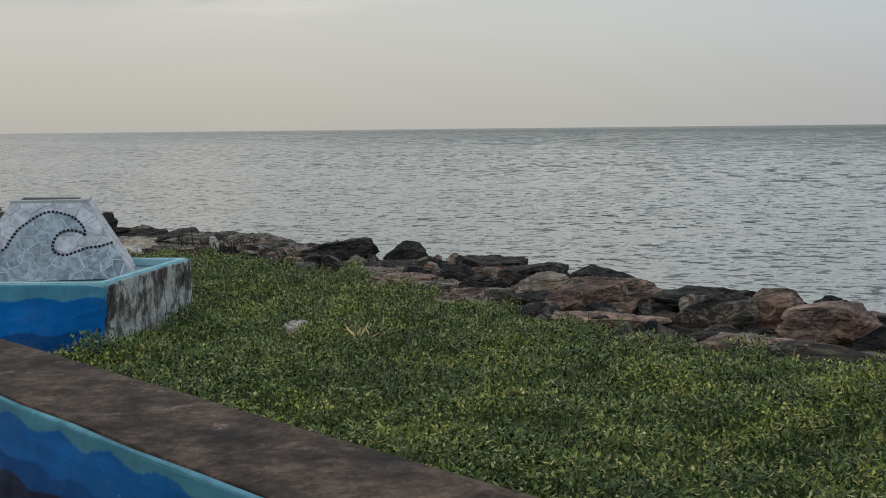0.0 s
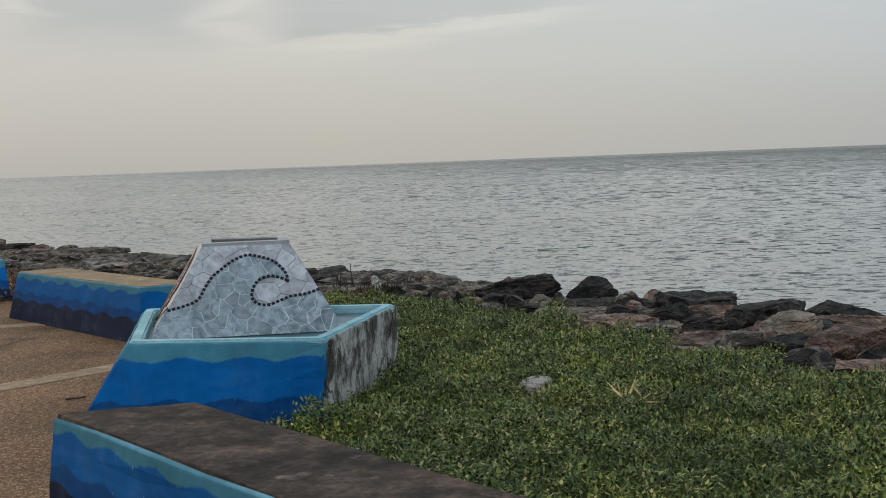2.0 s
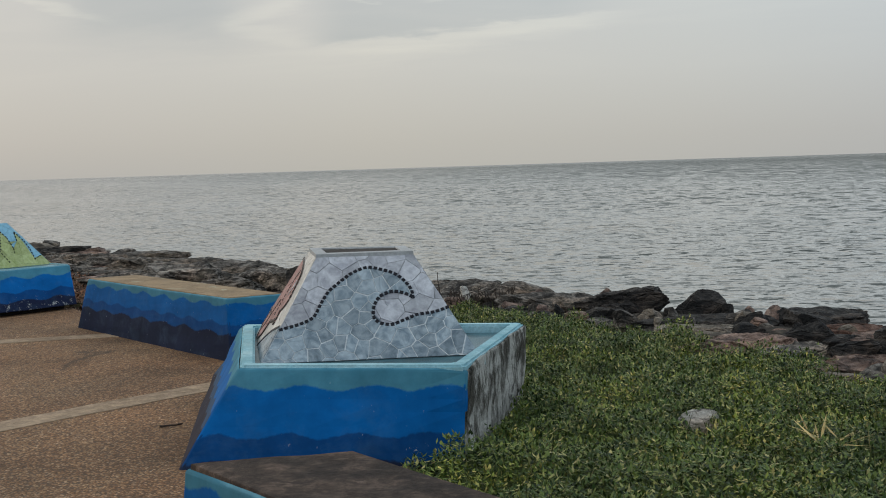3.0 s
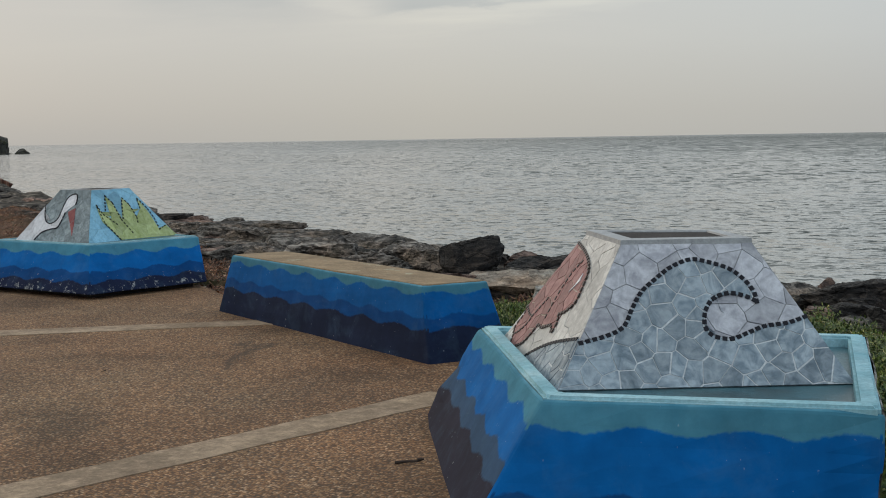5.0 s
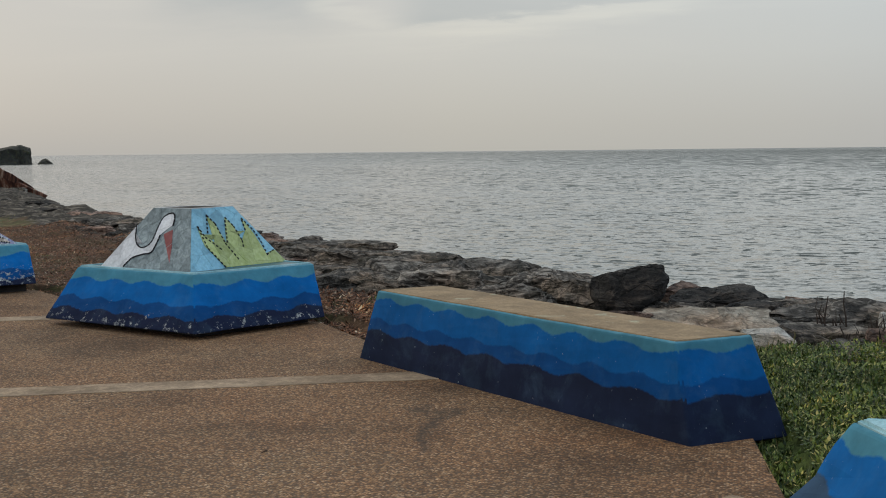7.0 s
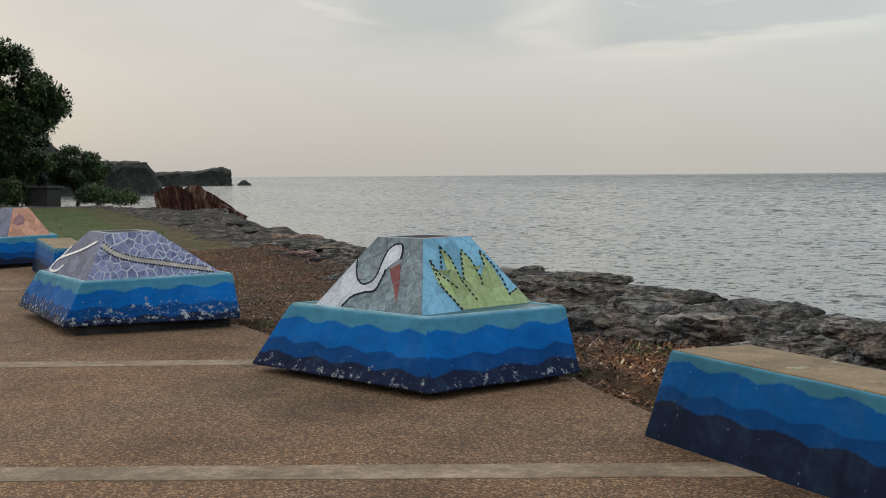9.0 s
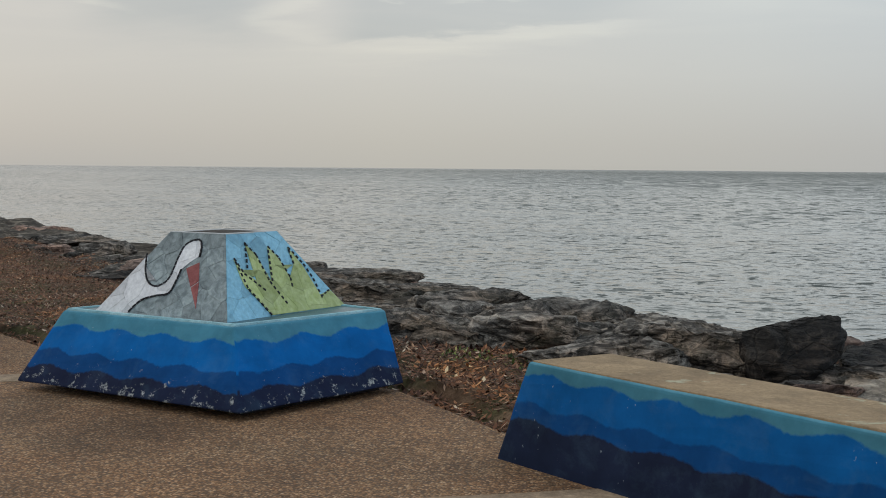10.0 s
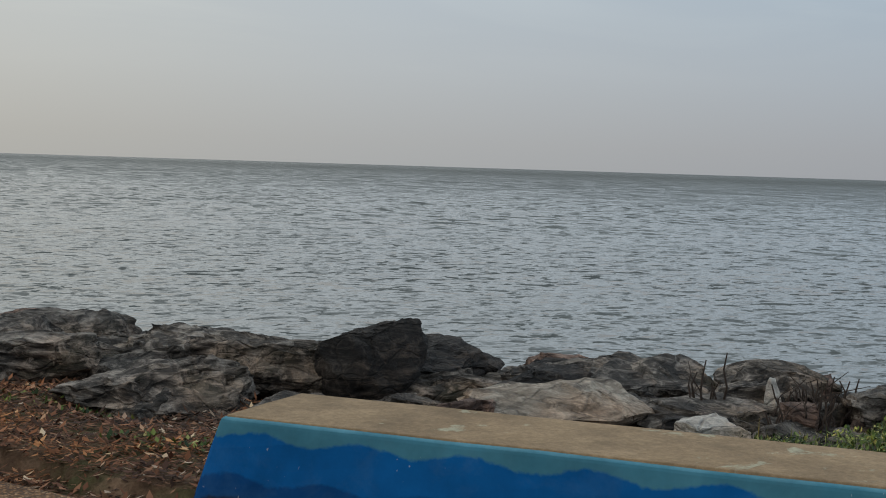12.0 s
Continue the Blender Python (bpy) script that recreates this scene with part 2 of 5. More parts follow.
def mat_plaza():
    """Exposed pebble aggregate."""
    m, nt, b = material("pebble_aggregate", 0.85, 0.25)
    p = place(nt)
    v = node(nt, "ShaderNodeTexVoronoi", Scale=75.0)
    nt.links.new(p, v.inputs["Vector"])
    sp = nt.nodes.new("ShaderNodeSeparateColor")
    nt.links.new(v.outputs["Color"], sp.inputs[0])
    c = ramp(nt, sp.outputs[0], [(0.0, (0.105, 0.056, 0.027)), (0.35, (0.225, 0.122, 0.057)), (0.65, (0.34, 0.196, 0.096)), (0.85, (0.41, 0.262, 0.142)), (1.0, (0.52, 0.38, 0.25))])
    c = mix(nt, ramp(nt, v.outputs["Distance"], [(0.35, 0.0), (0.75, 1.0)]), c, (0.115, 0.076, 0.050))
    clumps = ramp(nt, noise_tex(nt, p, 30.0, 6.0, 0.78), [(0.30, 0.50), (0.70, 1.38)])
    stains = ramp(nt, noise_tex(nt, p, 0.9, 6.0, 0.62, 0.4), [(0.30, 0.44), (0.45, 0.80), (0.60, 1.0), (0.75, 1.16)])
    rust = ramp(nt, noise_tex(nt, p, 0.55, 5.0, 0.65, 0.3), [(0.35, (0.94, 0.94, 0.94)), (0.65, (1.11, 0.96, 0.86))])
    c = mix(nt, 1.0, mix(nt, 1.0, mix(nt, 1.0, c, clumps, "MULTIPLY"), stains, "MULTIPLY"), rust, "MULTIPLY")
    # hairline cracks, lost pebbles and dark spots trodden in
    crack = node(nt, "ShaderNodeTexVoronoi", Scale=0.55)
    crack.feature = "DISTANCE_TO_EDGE"
    wob = nt.nodes.new("ShaderNodeVectorMath")
    wob.operation = "MULTIPLY_ADD"
    wn = node(nt, "ShaderNodeTexNoise", Scale=2.2, Detail=6.0)
    nt.links.new(p, wn.inputs["Vector"])
    nt.links.new(wn.outputs["Color"], wob.inputs[0])
    wob.inputs[1].default_value = (0.9, 0.9, 0.0)
    nt.links.new(p, wob.inputs[2])
    nt.links.new(wob.outputs[0], crack.inputs["Vector"])
    hair = math_node(nt, "MULTIPLY", ramp(nt, crack.outputs["Distance"], [(0.0, 0.75), (0.006, 0.0)]), ramp(nt, noise_tex(nt, p, 0.7, 2.0), [(0.50, 0.0), (0.58, 1.0)]))
    spots = math_node(nt, "MULTIPLY", ramp(nt, noise_tex(nt, p, 26.0, 3.0, 0.6), [(0.66, 0.0), (0.71, 0.8)]), ramp(nt, noise_tex(nt, p, 1.3, 3.0), [(0.46, 0.0), (0.60, 1.0)]))
    c = mix(nt, math_node(nt, "MAXIMUM", hair, spots), c, (0.045, 0.033, 0.024))
    colour(nt, b, c)
    bump(nt, b, math_node(nt, "SUBTRACT", 1.0, v.outputs["Distance"]), 0.7, 0.006)
    return m


def mat_sea():
    """Grey water under short, crowded ripples; farther out only the longer, steeper trains stand up."""
    m, nt, b = material("sea_water", 0.06, 0.5)
    b.inputs["IOR"].default_value = 1.33
    b.inputs["Base Color"].default_value = (0.092, 0.101, 0.094, 1)
    p = place(nt)

    def vec(op, a, c):
        v = nt.nodes.new("ShaderNodeVectorMath")
        v.operation = op
        nt.links.new(a, v.inputs[0])
        if c is not None:
            nt.links.new(c, v.inputs["Scale"] if op == "SCALE" else v.inputs[1])
        return v.outputs[0]

    slopes = None
    for sx, sy, turn, amount, detail in ((0.11, 0.15, -0.15, 0.18, 2.0), (0.8, 1.25, 0.10, 0.36, 3.0), (3.0, 4.2, -0.08, 0.66, 2.0), (7.5, 9.5, 0.05, 0.42, 2.0)):
        n = node(nt, "ShaderNodeTexNoise", Scale=1.0, Detail=detail, Roughness=0.6, Distortion=0.4)
        nt.links.new(scaled(nt, p, sx, sy, 1, turn), n.inputs["Vector"])
        v = nt.nodes.new("ShaderNodeVectorMath")
        v.operation = "MULTIPLY_ADD"
        nt.links.new(n.outputs["Color"], v.inputs[0])
        v.inputs[1].default_value = (amount * 0.6, amount, 0)
        v.inputs[2].default_value = (-amount * 0.3, -amount * 0.5, 0)
        slopes = v.outputs[0] if slopes is None else vec("ADD", slopes, v.outputs[0])
    at = nt.nodes.new("ShaderNodeSeparateXYZ")
    nt.links.new(p, at.inputs[0])
    out_ = math_node(nt, "ADD", math_node(nt, "MULTIPLY", at.outputs[0], 0.75), math_node(nt, "MULTIPLY", at.outputs[1], 0.66))
    reach = math_node(nt, "LOGARITHM", math_node(nt, "MAXIMUM", out_, 5.0), 10.0)
    gusts = ramp(nt, noise_tex(nt, scaled(nt, p, 0.5, 1.0, 1, 0.2), 0.11, 4.0), [(0.36, 0.50), (0.62, 1.0)])
    # steep ripple fronts, facing the land: each size stands out over its own stretch of water
    fronts = None
    for sx, sy, turn, lo, hi, r0, r1, gain in ((2.8, 4.4, 0.12, 0.595, 0.63, 0.6, 1.45, 1.0), (1.7, 2.2, -0.05, 0.58, 0.62, 1.25, 1.85, 1.0), (1.0, 0.60, 0.04, 0.545, 0.61, 1.65, 2.25, 0.8), (0.40, 0.11, -0.02, 0.42, 0.66, 2.05, 2.9, 0.50)):
        f = ramp(nt, noise_tex(nt, scaled(nt, p, sx, sy, 1, turn), 1.0, 3.0, 0.55, 0.5), [(lo, 0.0), (hi, 1.0)])
        zone = ramp(nt, math_node(nt, "MULTIPLY", reach, 0.25), [(r0 * 0.25 - 0.04, 0.0), (r0 * 0.25 + 0.05, gain), (r1 * 0.25 - 0.05, gain), (r1 * 0.25 + 0.05, 0.0)])
        f = math_node(nt, "MULTIPLY", f, zone)
        fronts = f if fronts is None else math_node(nt, "MAXIMUM", fronts, f)
    fronts = math_node(nt, "MULTIPLY", fronts, gusts)
    # calm under the shore, choppier farther out; landward lean added to darken far water
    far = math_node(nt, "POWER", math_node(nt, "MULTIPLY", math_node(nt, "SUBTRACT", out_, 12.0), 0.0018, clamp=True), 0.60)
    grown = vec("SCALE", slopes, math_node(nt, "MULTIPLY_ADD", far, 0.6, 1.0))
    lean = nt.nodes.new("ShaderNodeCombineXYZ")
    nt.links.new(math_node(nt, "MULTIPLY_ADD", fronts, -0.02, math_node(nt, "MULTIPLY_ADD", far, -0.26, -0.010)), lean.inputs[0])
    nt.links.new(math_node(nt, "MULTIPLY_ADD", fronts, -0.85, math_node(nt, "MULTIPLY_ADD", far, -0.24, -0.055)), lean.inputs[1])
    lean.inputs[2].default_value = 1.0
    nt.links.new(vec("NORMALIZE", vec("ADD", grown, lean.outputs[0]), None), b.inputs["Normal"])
    return m


def mat_rock(name, dark, mid, light, moss=0.15):
    """Layered shore rock: fine strata, pale weathered tops, dark wet hollows, a little algae."""
    m, nt, b = material(name, 0.82, 0.3)
    p = local(nt)
    warp = noise_tex(nt, p, 1.6, 4.0)
    strata = noise_tex(nt, scaled(nt, p, 1.6, 1.6, 6.5), 1.6, 9.0, 0.70, 1.3)
    crack = node(nt, "ShaderNodeTexVoronoi", Scale=3.2)
    crack.feature = "DISTANCE_TO_EDGE"
    wob = nt.nodes.new("ShaderNodeVectorMath")
    wob.operation = "MULTIPLY_ADD"
    wn = node(nt, "ShaderNodeTexNoise", Scale=3.0, Detail=5.0)
    nt.links.new(p, wn.inputs["Vector"])
    nt.links.new(wn.outputs["Color"], wob.inputs[0])
    wob.inputs[1].default_value = (0.35, 0.35, 0.35)
    nt.links.new(scaled(nt, p, 1.0, 1.0, 2.2), wob.inputs[2])
    nt.links.new(wob.outputs[0], crack.inputs["Vector"])
    line = ramp(nt, crack.outputs["Distance"], [(0.0, 0.0), (0.045, 1.0)])
    grain = noise_tex(nt, p, 34.0, 6.0, 0.7)
    blot = noise_tex(nt, p, 2.6, 6.0, 0.6, 0.5)
    c = ramp(nt, strata, [(0.36, dark), (0.47, mid), (0.60, light)])
    c = mix(nt, ramp(nt, blot, [(0.44, 0.0), (0.66, 0.75)]), c, dark)
    c = mix(nt, math_node(nt, "MULTIPLY", ramp(nt, warp, [(0.52, 0.0), (0.66, 1.0)]), moss), c, (0.075, 0.085, 0.04))
    c = mix(nt, 1.0, c, ramp(nt, line, [(0.0, 0.62), (1.0, 1.0)]), "MULTIPLY")
    lichen = noise_tex(nt, p, 5.5, 7.0, 0.72, 0.6)
    c = mix(nt, ramp(nt, lichen, [(0.54, 0.0), (0.63, 0.55)]), c, tuple(min(1.0, k * 1.15) for k in light))
    rusty = noise_tex(nt, p, 1.1, 5.0, 0.62)
    c = mix(nt, ramp(nt, rusty, [(0.46, 0.0), (0.66, 0.65)]), c, mix(nt, 1.0, c, (1.35, 0.98, 0.74), "MULTIPLY"))
    tone = ramp(nt, random_value(nt), [(0.0, 0.72), (1.0, 1.25)])
    c = mix(nt, 1.0, c, tone, "MULTIPLY")
    c = mix(nt, 1.0, c, ramp(nt, grain, [(0.25, 0.6), (0.75, 1.35)]), "MULTIPLY")
    colour(nt, b, c)
    bump(nt, b, math_node(nt, "ADD", math_node(nt, "MULTIPLY_ADD", line, 0.25, strata), math_node(nt, "MULTIPLY", grain, 0.4)), 1.0, 0.09)
    return m


def mat_ground():
    """Soil, weeds, dry litter and bedrock over one sheet, by the zones stored on it."""
    m, nt, b = material("shore_ground", 0.95, 0.15)
    p = place(nt)
    zone = nt.nodes.new("ShaderNodeAttribute")
    zone.attribute_name = "zone"
    z = nt.nodes.new("ShaderNodeSeparateColor")
    nt.links.new(zone.outputs["Color"], z.inputs[0])
    fine, mid, big = noise_tex(nt, p, 30.0, 6.0, 0.7), noise_tex(nt, p, 4.0, 6.0, 0.65), noise_tex(nt, p, 0.7, 5.0)
    soil = ramp(nt, mid, [(0.3, (0.055, 0.034, 0.022)), (0.5, (0.125, 0.074, 0.044)), (0.72, (0.25, 0.165, 0.105))])
    weed = ramp(nt, mid, [(0.3, (0.030, 0.042, 0.014)), (0.5, (0.070, 0.095, 0.026)), (0.7, (0.125, 0.145, 0.045))])
    moss = ramp(nt, noise_tex(nt, p, 1.5, 6.0, 0.7, 0.3), [(0.44, 0.0), (0.56, 0.75)])
    soil = mix(nt, moss, soil, mix(nt, fine, (0.040, 0.045, 0.018), (0.085, 0.088, 0.036)))
    strata = noise_tex(nt, scaled(nt, p, 1.2, 1.2, 14.0, 0.75), 1.3, 8.0, 0.68, 1.2)
    stone = ramp(nt, strata, [(0.36, (0.012, 0.011, 0.010)), (0.50, (0.052, 0.044, 0.036)), (0.66, (0.22, 0.19, 0.155))])
    edge = math_node(nt, "MULTIPLY", math_node(nt, "SUBTRACT", mid, 0.5), 1.4)
    def mask(channel):
        return math_node(nt, "MULTIPLY_ADD", math_node(nt, "SUBTRACT", math_node(nt, "ADD", z.outputs[channel], edge), 0.5), 4.0, 0.5, clamp=True)
    c = mix(nt, mask(1), soil, weed)
    c = mix(nt, mask(0), c, stone)
    c = mix(nt, 1.0, c, ramp(nt, fine, [(0.25, 0.62), (0.75, 1.35)]), "MULTIPLY")
    c = mix(nt, 1.0, c, ramp(nt, big, [(0.3, 0.8), (0.7, 1.15)]), "MULTIPLY")
    colour(nt, b, c)
    bump(nt, b, math_node(nt, "ADD", math_node(nt, "MULTIPLY", strata, z.outputs[0]), math_node(nt, "MULTIPLY", fine, 0.5)), 0.8, 0.05)
    return m


def mat_bare():
    """Old limewashed concrete: pale flakes left between damp black runs, broken by cracks."""
    m, nt, b = material("stained_bare_concrete", 0.92, 0.15)
    p = local(nt)
    fine = noise_tex(nt, p, 48.0, 6.0, 0.7)
    pale = mix(nt, noise_tex(nt, p, 9.0, 5.0, 0.6), (0.33, 0.32, 0.285), (0.66, 0.645, 0.60))
    dark = mix(nt, fine, (0.030, 0.029, 0.024), (0.12, 0.11, 0.09))
    runs = noise_tex(nt, scaled(nt, p, 5.6, 5.6, 3.3), 1.0, 10.0, 0.76, 0.2)
    c = mix(nt, ramp(nt, runs, [(0.45, 0.0), (0.50, 0.55), (0.56, 1.0)]), pale, dark)
    crack = node(nt, "ShaderNodeTexVoronoi", Scale=1.5)
    crack.feature = "DISTANCE_TO_EDGE"
    wob = nt.nodes.new("ShaderNodeVectorMath")
    wob.operation = "MULTIPLY_ADD"
    wn = node(nt, "ShaderNodeTexNoise", Scale=7.0, Detail=5.0)
    nt.links.new(p, wn.inputs["Vector"])
    nt.links.new(wn.outputs["Color"], wob.inputs[0])
    wob.inputs[1].default_value = (0.22, 0.22, 0.22)
    nt.links.new(p, wob.inputs[2])
    nt.links.new(wob.outputs[0], crack.inputs["Vector"])
    line = ramp(nt, crack.outputs["Distance"], [(0.004, 0.35), (0.022, 1.0)])
    c = mix(nt, line, (0.018, 0.017, 0.015), c)
    c = mix(nt, 1.0, c, ramp(nt, fine, [(0.25, 0.65), (0.75, 1.2)]), "MULTIPLY")
    colour(nt, b, c)
    bump(nt, b, math_node(nt, "ADD", math_node(nt, "MULTIPLY", runs, -1.2), math_node(nt, "ADD", line, math_node(nt, "MULTIPLY", fine, 0.4))), 0.9, 0.03)
    return m


M_WAVES = mat_waves("painted_sea_bands", 0.30)
M_WAVES_FLANK = mat_waves("painted_flank_bands", 0.25, 0.4, levels=(0.175, 0.265, 0.41), slate=True)
M_WAVES_FRONT = mat_waves("painted_front_bands", 0.25, 0.9, levels=(0.02, 0.150, 0.385))
M_WAVES_BENCH = mat_waves("painted_bench_bands", 0.22, 2.6, False, levels=(0.205, 0.285, 0.43))
M_WAVES_WORN = mat_waves("painted_sea_bands_worn", 0.62, phase=1.7)
M_WAVES_PEELED = mat_waves("painted_sea_bands_peeled", 0.68, phase=0.9, peel=0.8)
M_SEAT = mat_concrete("bench_top_concrete", (0.270, 0.190, 0.112), (0.355, 0.258, 0.158), (0.10, 0.072, 0.048), 0.40, 1.5, flecks=0.7, mottle=0.15)
M_SEAT_DARK = mat_concrete("weathered_bench_top", (0.032, 0.024, 0.020), (0.112, 0.076, 0.057), (0.010, 0.009, 0.009), 0.85, 1.6, flecks=0.45, mottle=0.9)
M_BARE = mat_bare()
M_RIM = mat_concrete("turquoise_rim", (0.22, 0.46, 0.53), (0.46, 0.66, 0.70), (0.09, 0.21, 0.25), 0.35, 3.5)
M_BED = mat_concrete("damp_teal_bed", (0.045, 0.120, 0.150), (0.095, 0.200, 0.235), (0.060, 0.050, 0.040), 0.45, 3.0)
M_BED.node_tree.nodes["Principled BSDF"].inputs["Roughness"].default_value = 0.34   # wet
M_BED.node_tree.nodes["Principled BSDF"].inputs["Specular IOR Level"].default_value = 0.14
M_GROUT = mat_concrete("pale_grout", (0.36, 0.365, 0.37), (0.50, 0.51, 0.51), (0.22, 0.22, 0.225), 0.35, 4.0)
# near-black: paints in the shade under raised bases and inside the tops
M_RECESS_SHADE = mat_concrete("painted_recess_shade", (0.030, 0.026, 0.024), (0.06, 0.05, 0.045), (0.012, 0.011, 0.010), 0.6, 3.0)
M_STRIP = mat_concrete("pale_screed_strip", (0.250, 0.178, 0.115), (0.375, 0.278, 0.190), (0.145, 0.102, 0.068), 0.5, 1.6, mottle=0.4)
M_PLAZA, M_SEA, M_GROUND = mat_plaza(), mat_sea(), mat_ground()
M_ROCK = mat_rock("grey_shore_rock", (0.012, 0.011, 0.010), (0.080, 0.069, 0.059), (0.42, 0.375, 0.325), 0.20)
M_ROCK_PINK = mat_rock("pink_tan_shore_rock", (0.055, 0.038, 0.033), (0.22, 0.145, 0.115), (0.52, 0.375, 0.30), 0.04)
M_ROCK_DARK = mat_rock("black_wet_rock", (0.006, 0.006, 0.007), (0.021, 0.019, 0.018), (0.105, 0.094, 0.084), 0.0)
M_ROCK_RUST = mat_rock("rust_stained_rock", (0.050, 0.028, 0.021), (0.17, 0.090, 0.064), (0.36, 0.24, 0.185), 0.0)
M_ROCK_CHALK = mat_rock("chalky_white_rock", (0.40, 0.37, 0.33), (0.58, 0.55, 0.50), (0.70, 0.67, 0.62), 0.0)
M_ROCK_PALE = mat_rock("pale_shore_rock", (0.15, 0.125, 0.098), (0.29, 0.245, 0.195), (0.52, 0.46, 0.38), 0.03)


# ---- building helpers ----
def mesh_of(bm, name, mats):
    me = bpy.data.meshes.new(name)
    bm.normal_update()
    bm.to_mesh(me)
    bm.free()
    for mt in mats if isinstance(mats, (list, tuple)) else [mats]:
        me.materials.append(mt)
    return me


def part(name, bm, mat, parent, label="", smooth=False):
    ob = new(name, mesh_of(bm, name, mat))
    ob.parent = parent
    if smooth:
        for f in ob.data.polygons:
            f.use_smooth = True
    return tagged(ob, label)


def thing(name, at, label, category, group="", kind=""):
    ob = new(name)
    ob.location, ob.empty_display_size = at, 0.2
    return tagged(ob, label, category, group, kind)


def solid(name, bm, mat, label, category, group="", kind="", smooth=False, at=None):
    ob = new(name, mesh_of(bm, name, mat))
    if at is not None:
        ob.location = at
    if smooth:
        for f in ob.data.polygons:
            f.use_smooth = True
    return tagged(ob, label, category, group, kind)


def frustum(bottom, top, z0, z1, bevel=0.0, cuts=0, rough=0.0, seed=0):
    """A block between two polygons of as many corners, with worn, rounded edges."""
    bm = bmesh.new()
    lo = [bm.verts.new((x, y, z0)) for x, y in bottom]
    hi = [bm.verts.new((x, y, z1)) for x, y in top]
    n = len(lo)
    bm.faces.new(hi)
    bm.faces.new(lo[::-1])
    for i in range(n):
        bm.faces.new((lo[i], lo[(i + 1) % n], hi[(i + 1) % n], hi[i]))
    if bevel:
        bmesh.ops.bevel(bm, geom=[e for e in bm.edges], offset=bevel, segments=3, affect="EDGES", profile=0.6)
    if cuts:
        bmesh.ops.subdivide_edges(bm, edges=[e for e in bm.edges if e.calc_length() > 0.2], cuts=cuts, use_grid_fill=True)
    uv = bm.loops.layers.uv.new("run")
    bm.normal_update()
    for f in bm.faces:
        a = round(math.atan2(f.normal.y, f.normal.x) / 0.12) * 0.12
        for lp in f.loops:
            lp[uv].uv = (lp.vert.co.y * math.cos(a) - lp.vert.co.x * math.sin(a) + 0.7 * a, lp.vert.co.z)
    if rough:
        noise.seed_set(seed)
        for v in bm.verts:
            v.co += noise.noise_vector(v.co * 6) * rough + noise.noise_vector(v.co * 23) * rough * 0.5
    return bm


def offset_poly(poly, d):
    """Poly (counter-clockwise) with every side moved out by its own d."""
    n, out = len(poly), []
    lines = []
    for i in range(n):
        a, b = Vector(poly[i]), Vector(poly[(i + 1) % n])
        e = (b - a).normalized()
        nrm = Vector((e.y, -e.x))
        lines.append((a + nrm * (d[i] if isinstance(d, (list, tuple)) else d), e))
    for i in range(n):
        (p, e), (q, f) = lines[i - 1], lines[i]
        t = ((q.x - p.x) * f.y - (q.y - p.y) * f.x) / (e.x * f.y - e.y * f.x)
        out.append(tuple(p + e * t))
    return out


def sub(poly, o):
    return [(x - o[0], y - o[1]) for x, y in poly]


def interp(x, table):
    xs, ys = zip(*table)
    return float(np.interp(x, xs, ys))


# ---- ground, plaza and sea ----
SEA_LEVEL = -1.25
ROCK_FROM = ((-60, 7.6), (4, 7.1), (6.2, 6.7), (8.3, 6.9), (10.8, 7.1), (12.8, 6.8), (14.0, 5.9), (15.2, 5.3), (18, 5.1), (22, 4.3), (30, 3.6), (45, 3.0), (62, 2.0), (66, 0.0), (90, -15))
ROCK_TO = ((-60, 9.4), (5.3, 8.9), (8.2, 8.8), (12.6, 8.6), (15.1, 7.7), (18.5, 7.0), (24.6, 6.3), (32.6, 5.8), (42.4, 5.5), (50, 6.0), (60, 6.7), (65, 3.0), (90, -12))


def uv_of(x, y):
    return -0.66 * x + 0.75 * y, 0.75 * x + 0.66 * y


def xy_of(u, v):
    d = 0.66 * 0.66 + 0.75 * 0.75
    return (-0.66 * u + 0.75 * v) / d, (0.75 * u + 0.66 * v) / d


PLAZA_EDGE = ((7.5, -2.6), (0.62, 3.84), (-2.55, 6.70), (-2.75, 8.42), (-3.4, 9.2), (-4.4, 10.3), (-4.58, 11.75), (-6.75, 13.75), (-7.35, 14.08), (-8.2, 15.12),
              (-9.4, 15.6), (-10.6, 15.6), (-12.1, 16.8), (-13.4, 17.3), (-16.6, 20.0), (-18.7, 22.0), (-20.6, 23.6), (-24.0, 27.5))
PLAZA_EDGE_V = sorted((uv_of(x, y) for x, y in PLAZA_EDGE))


def height(u, v):
    vr, vs = interp(u, ROCK_FROM), interp(u, ROCK_TO)
    x, y = xy_of(u, v)
    h = 0.0
    if v > interp(u, PLAZA_EDGE_V) + 0.25 or u > 36 or u < -7:
        h += 0.04 * noise.noise(Vector((x * 0.9, y * 0.9, 3))) + 0.02
    else:
        h -= 0.06
    if v > vr - 0.4:
        k = min(1.0, (v - vr + 0.4) / 0.8)
        strat = noise.noise(Vector((u * 0.55, v * 1.5, 1.7))) * 0.16 + noise.noise(Vector((u * 1.3, v * 4.2, 8.1))) * 0.09 + abs(noise.noise(Vector((u * 2.6, v * 7, 4.4)))) * 0.07
        h += k * (strat - (0.08 if u < 17 else 0.05))
        if u > 19:
            h += k * 0.10
    if v > vs - 0.3:
        d = v - vs + 0.3
        h -= min(2.6, d * d * 0.55 if d < 1.2 else 0.79 + (d - 1.2) * 1.1)
    return h


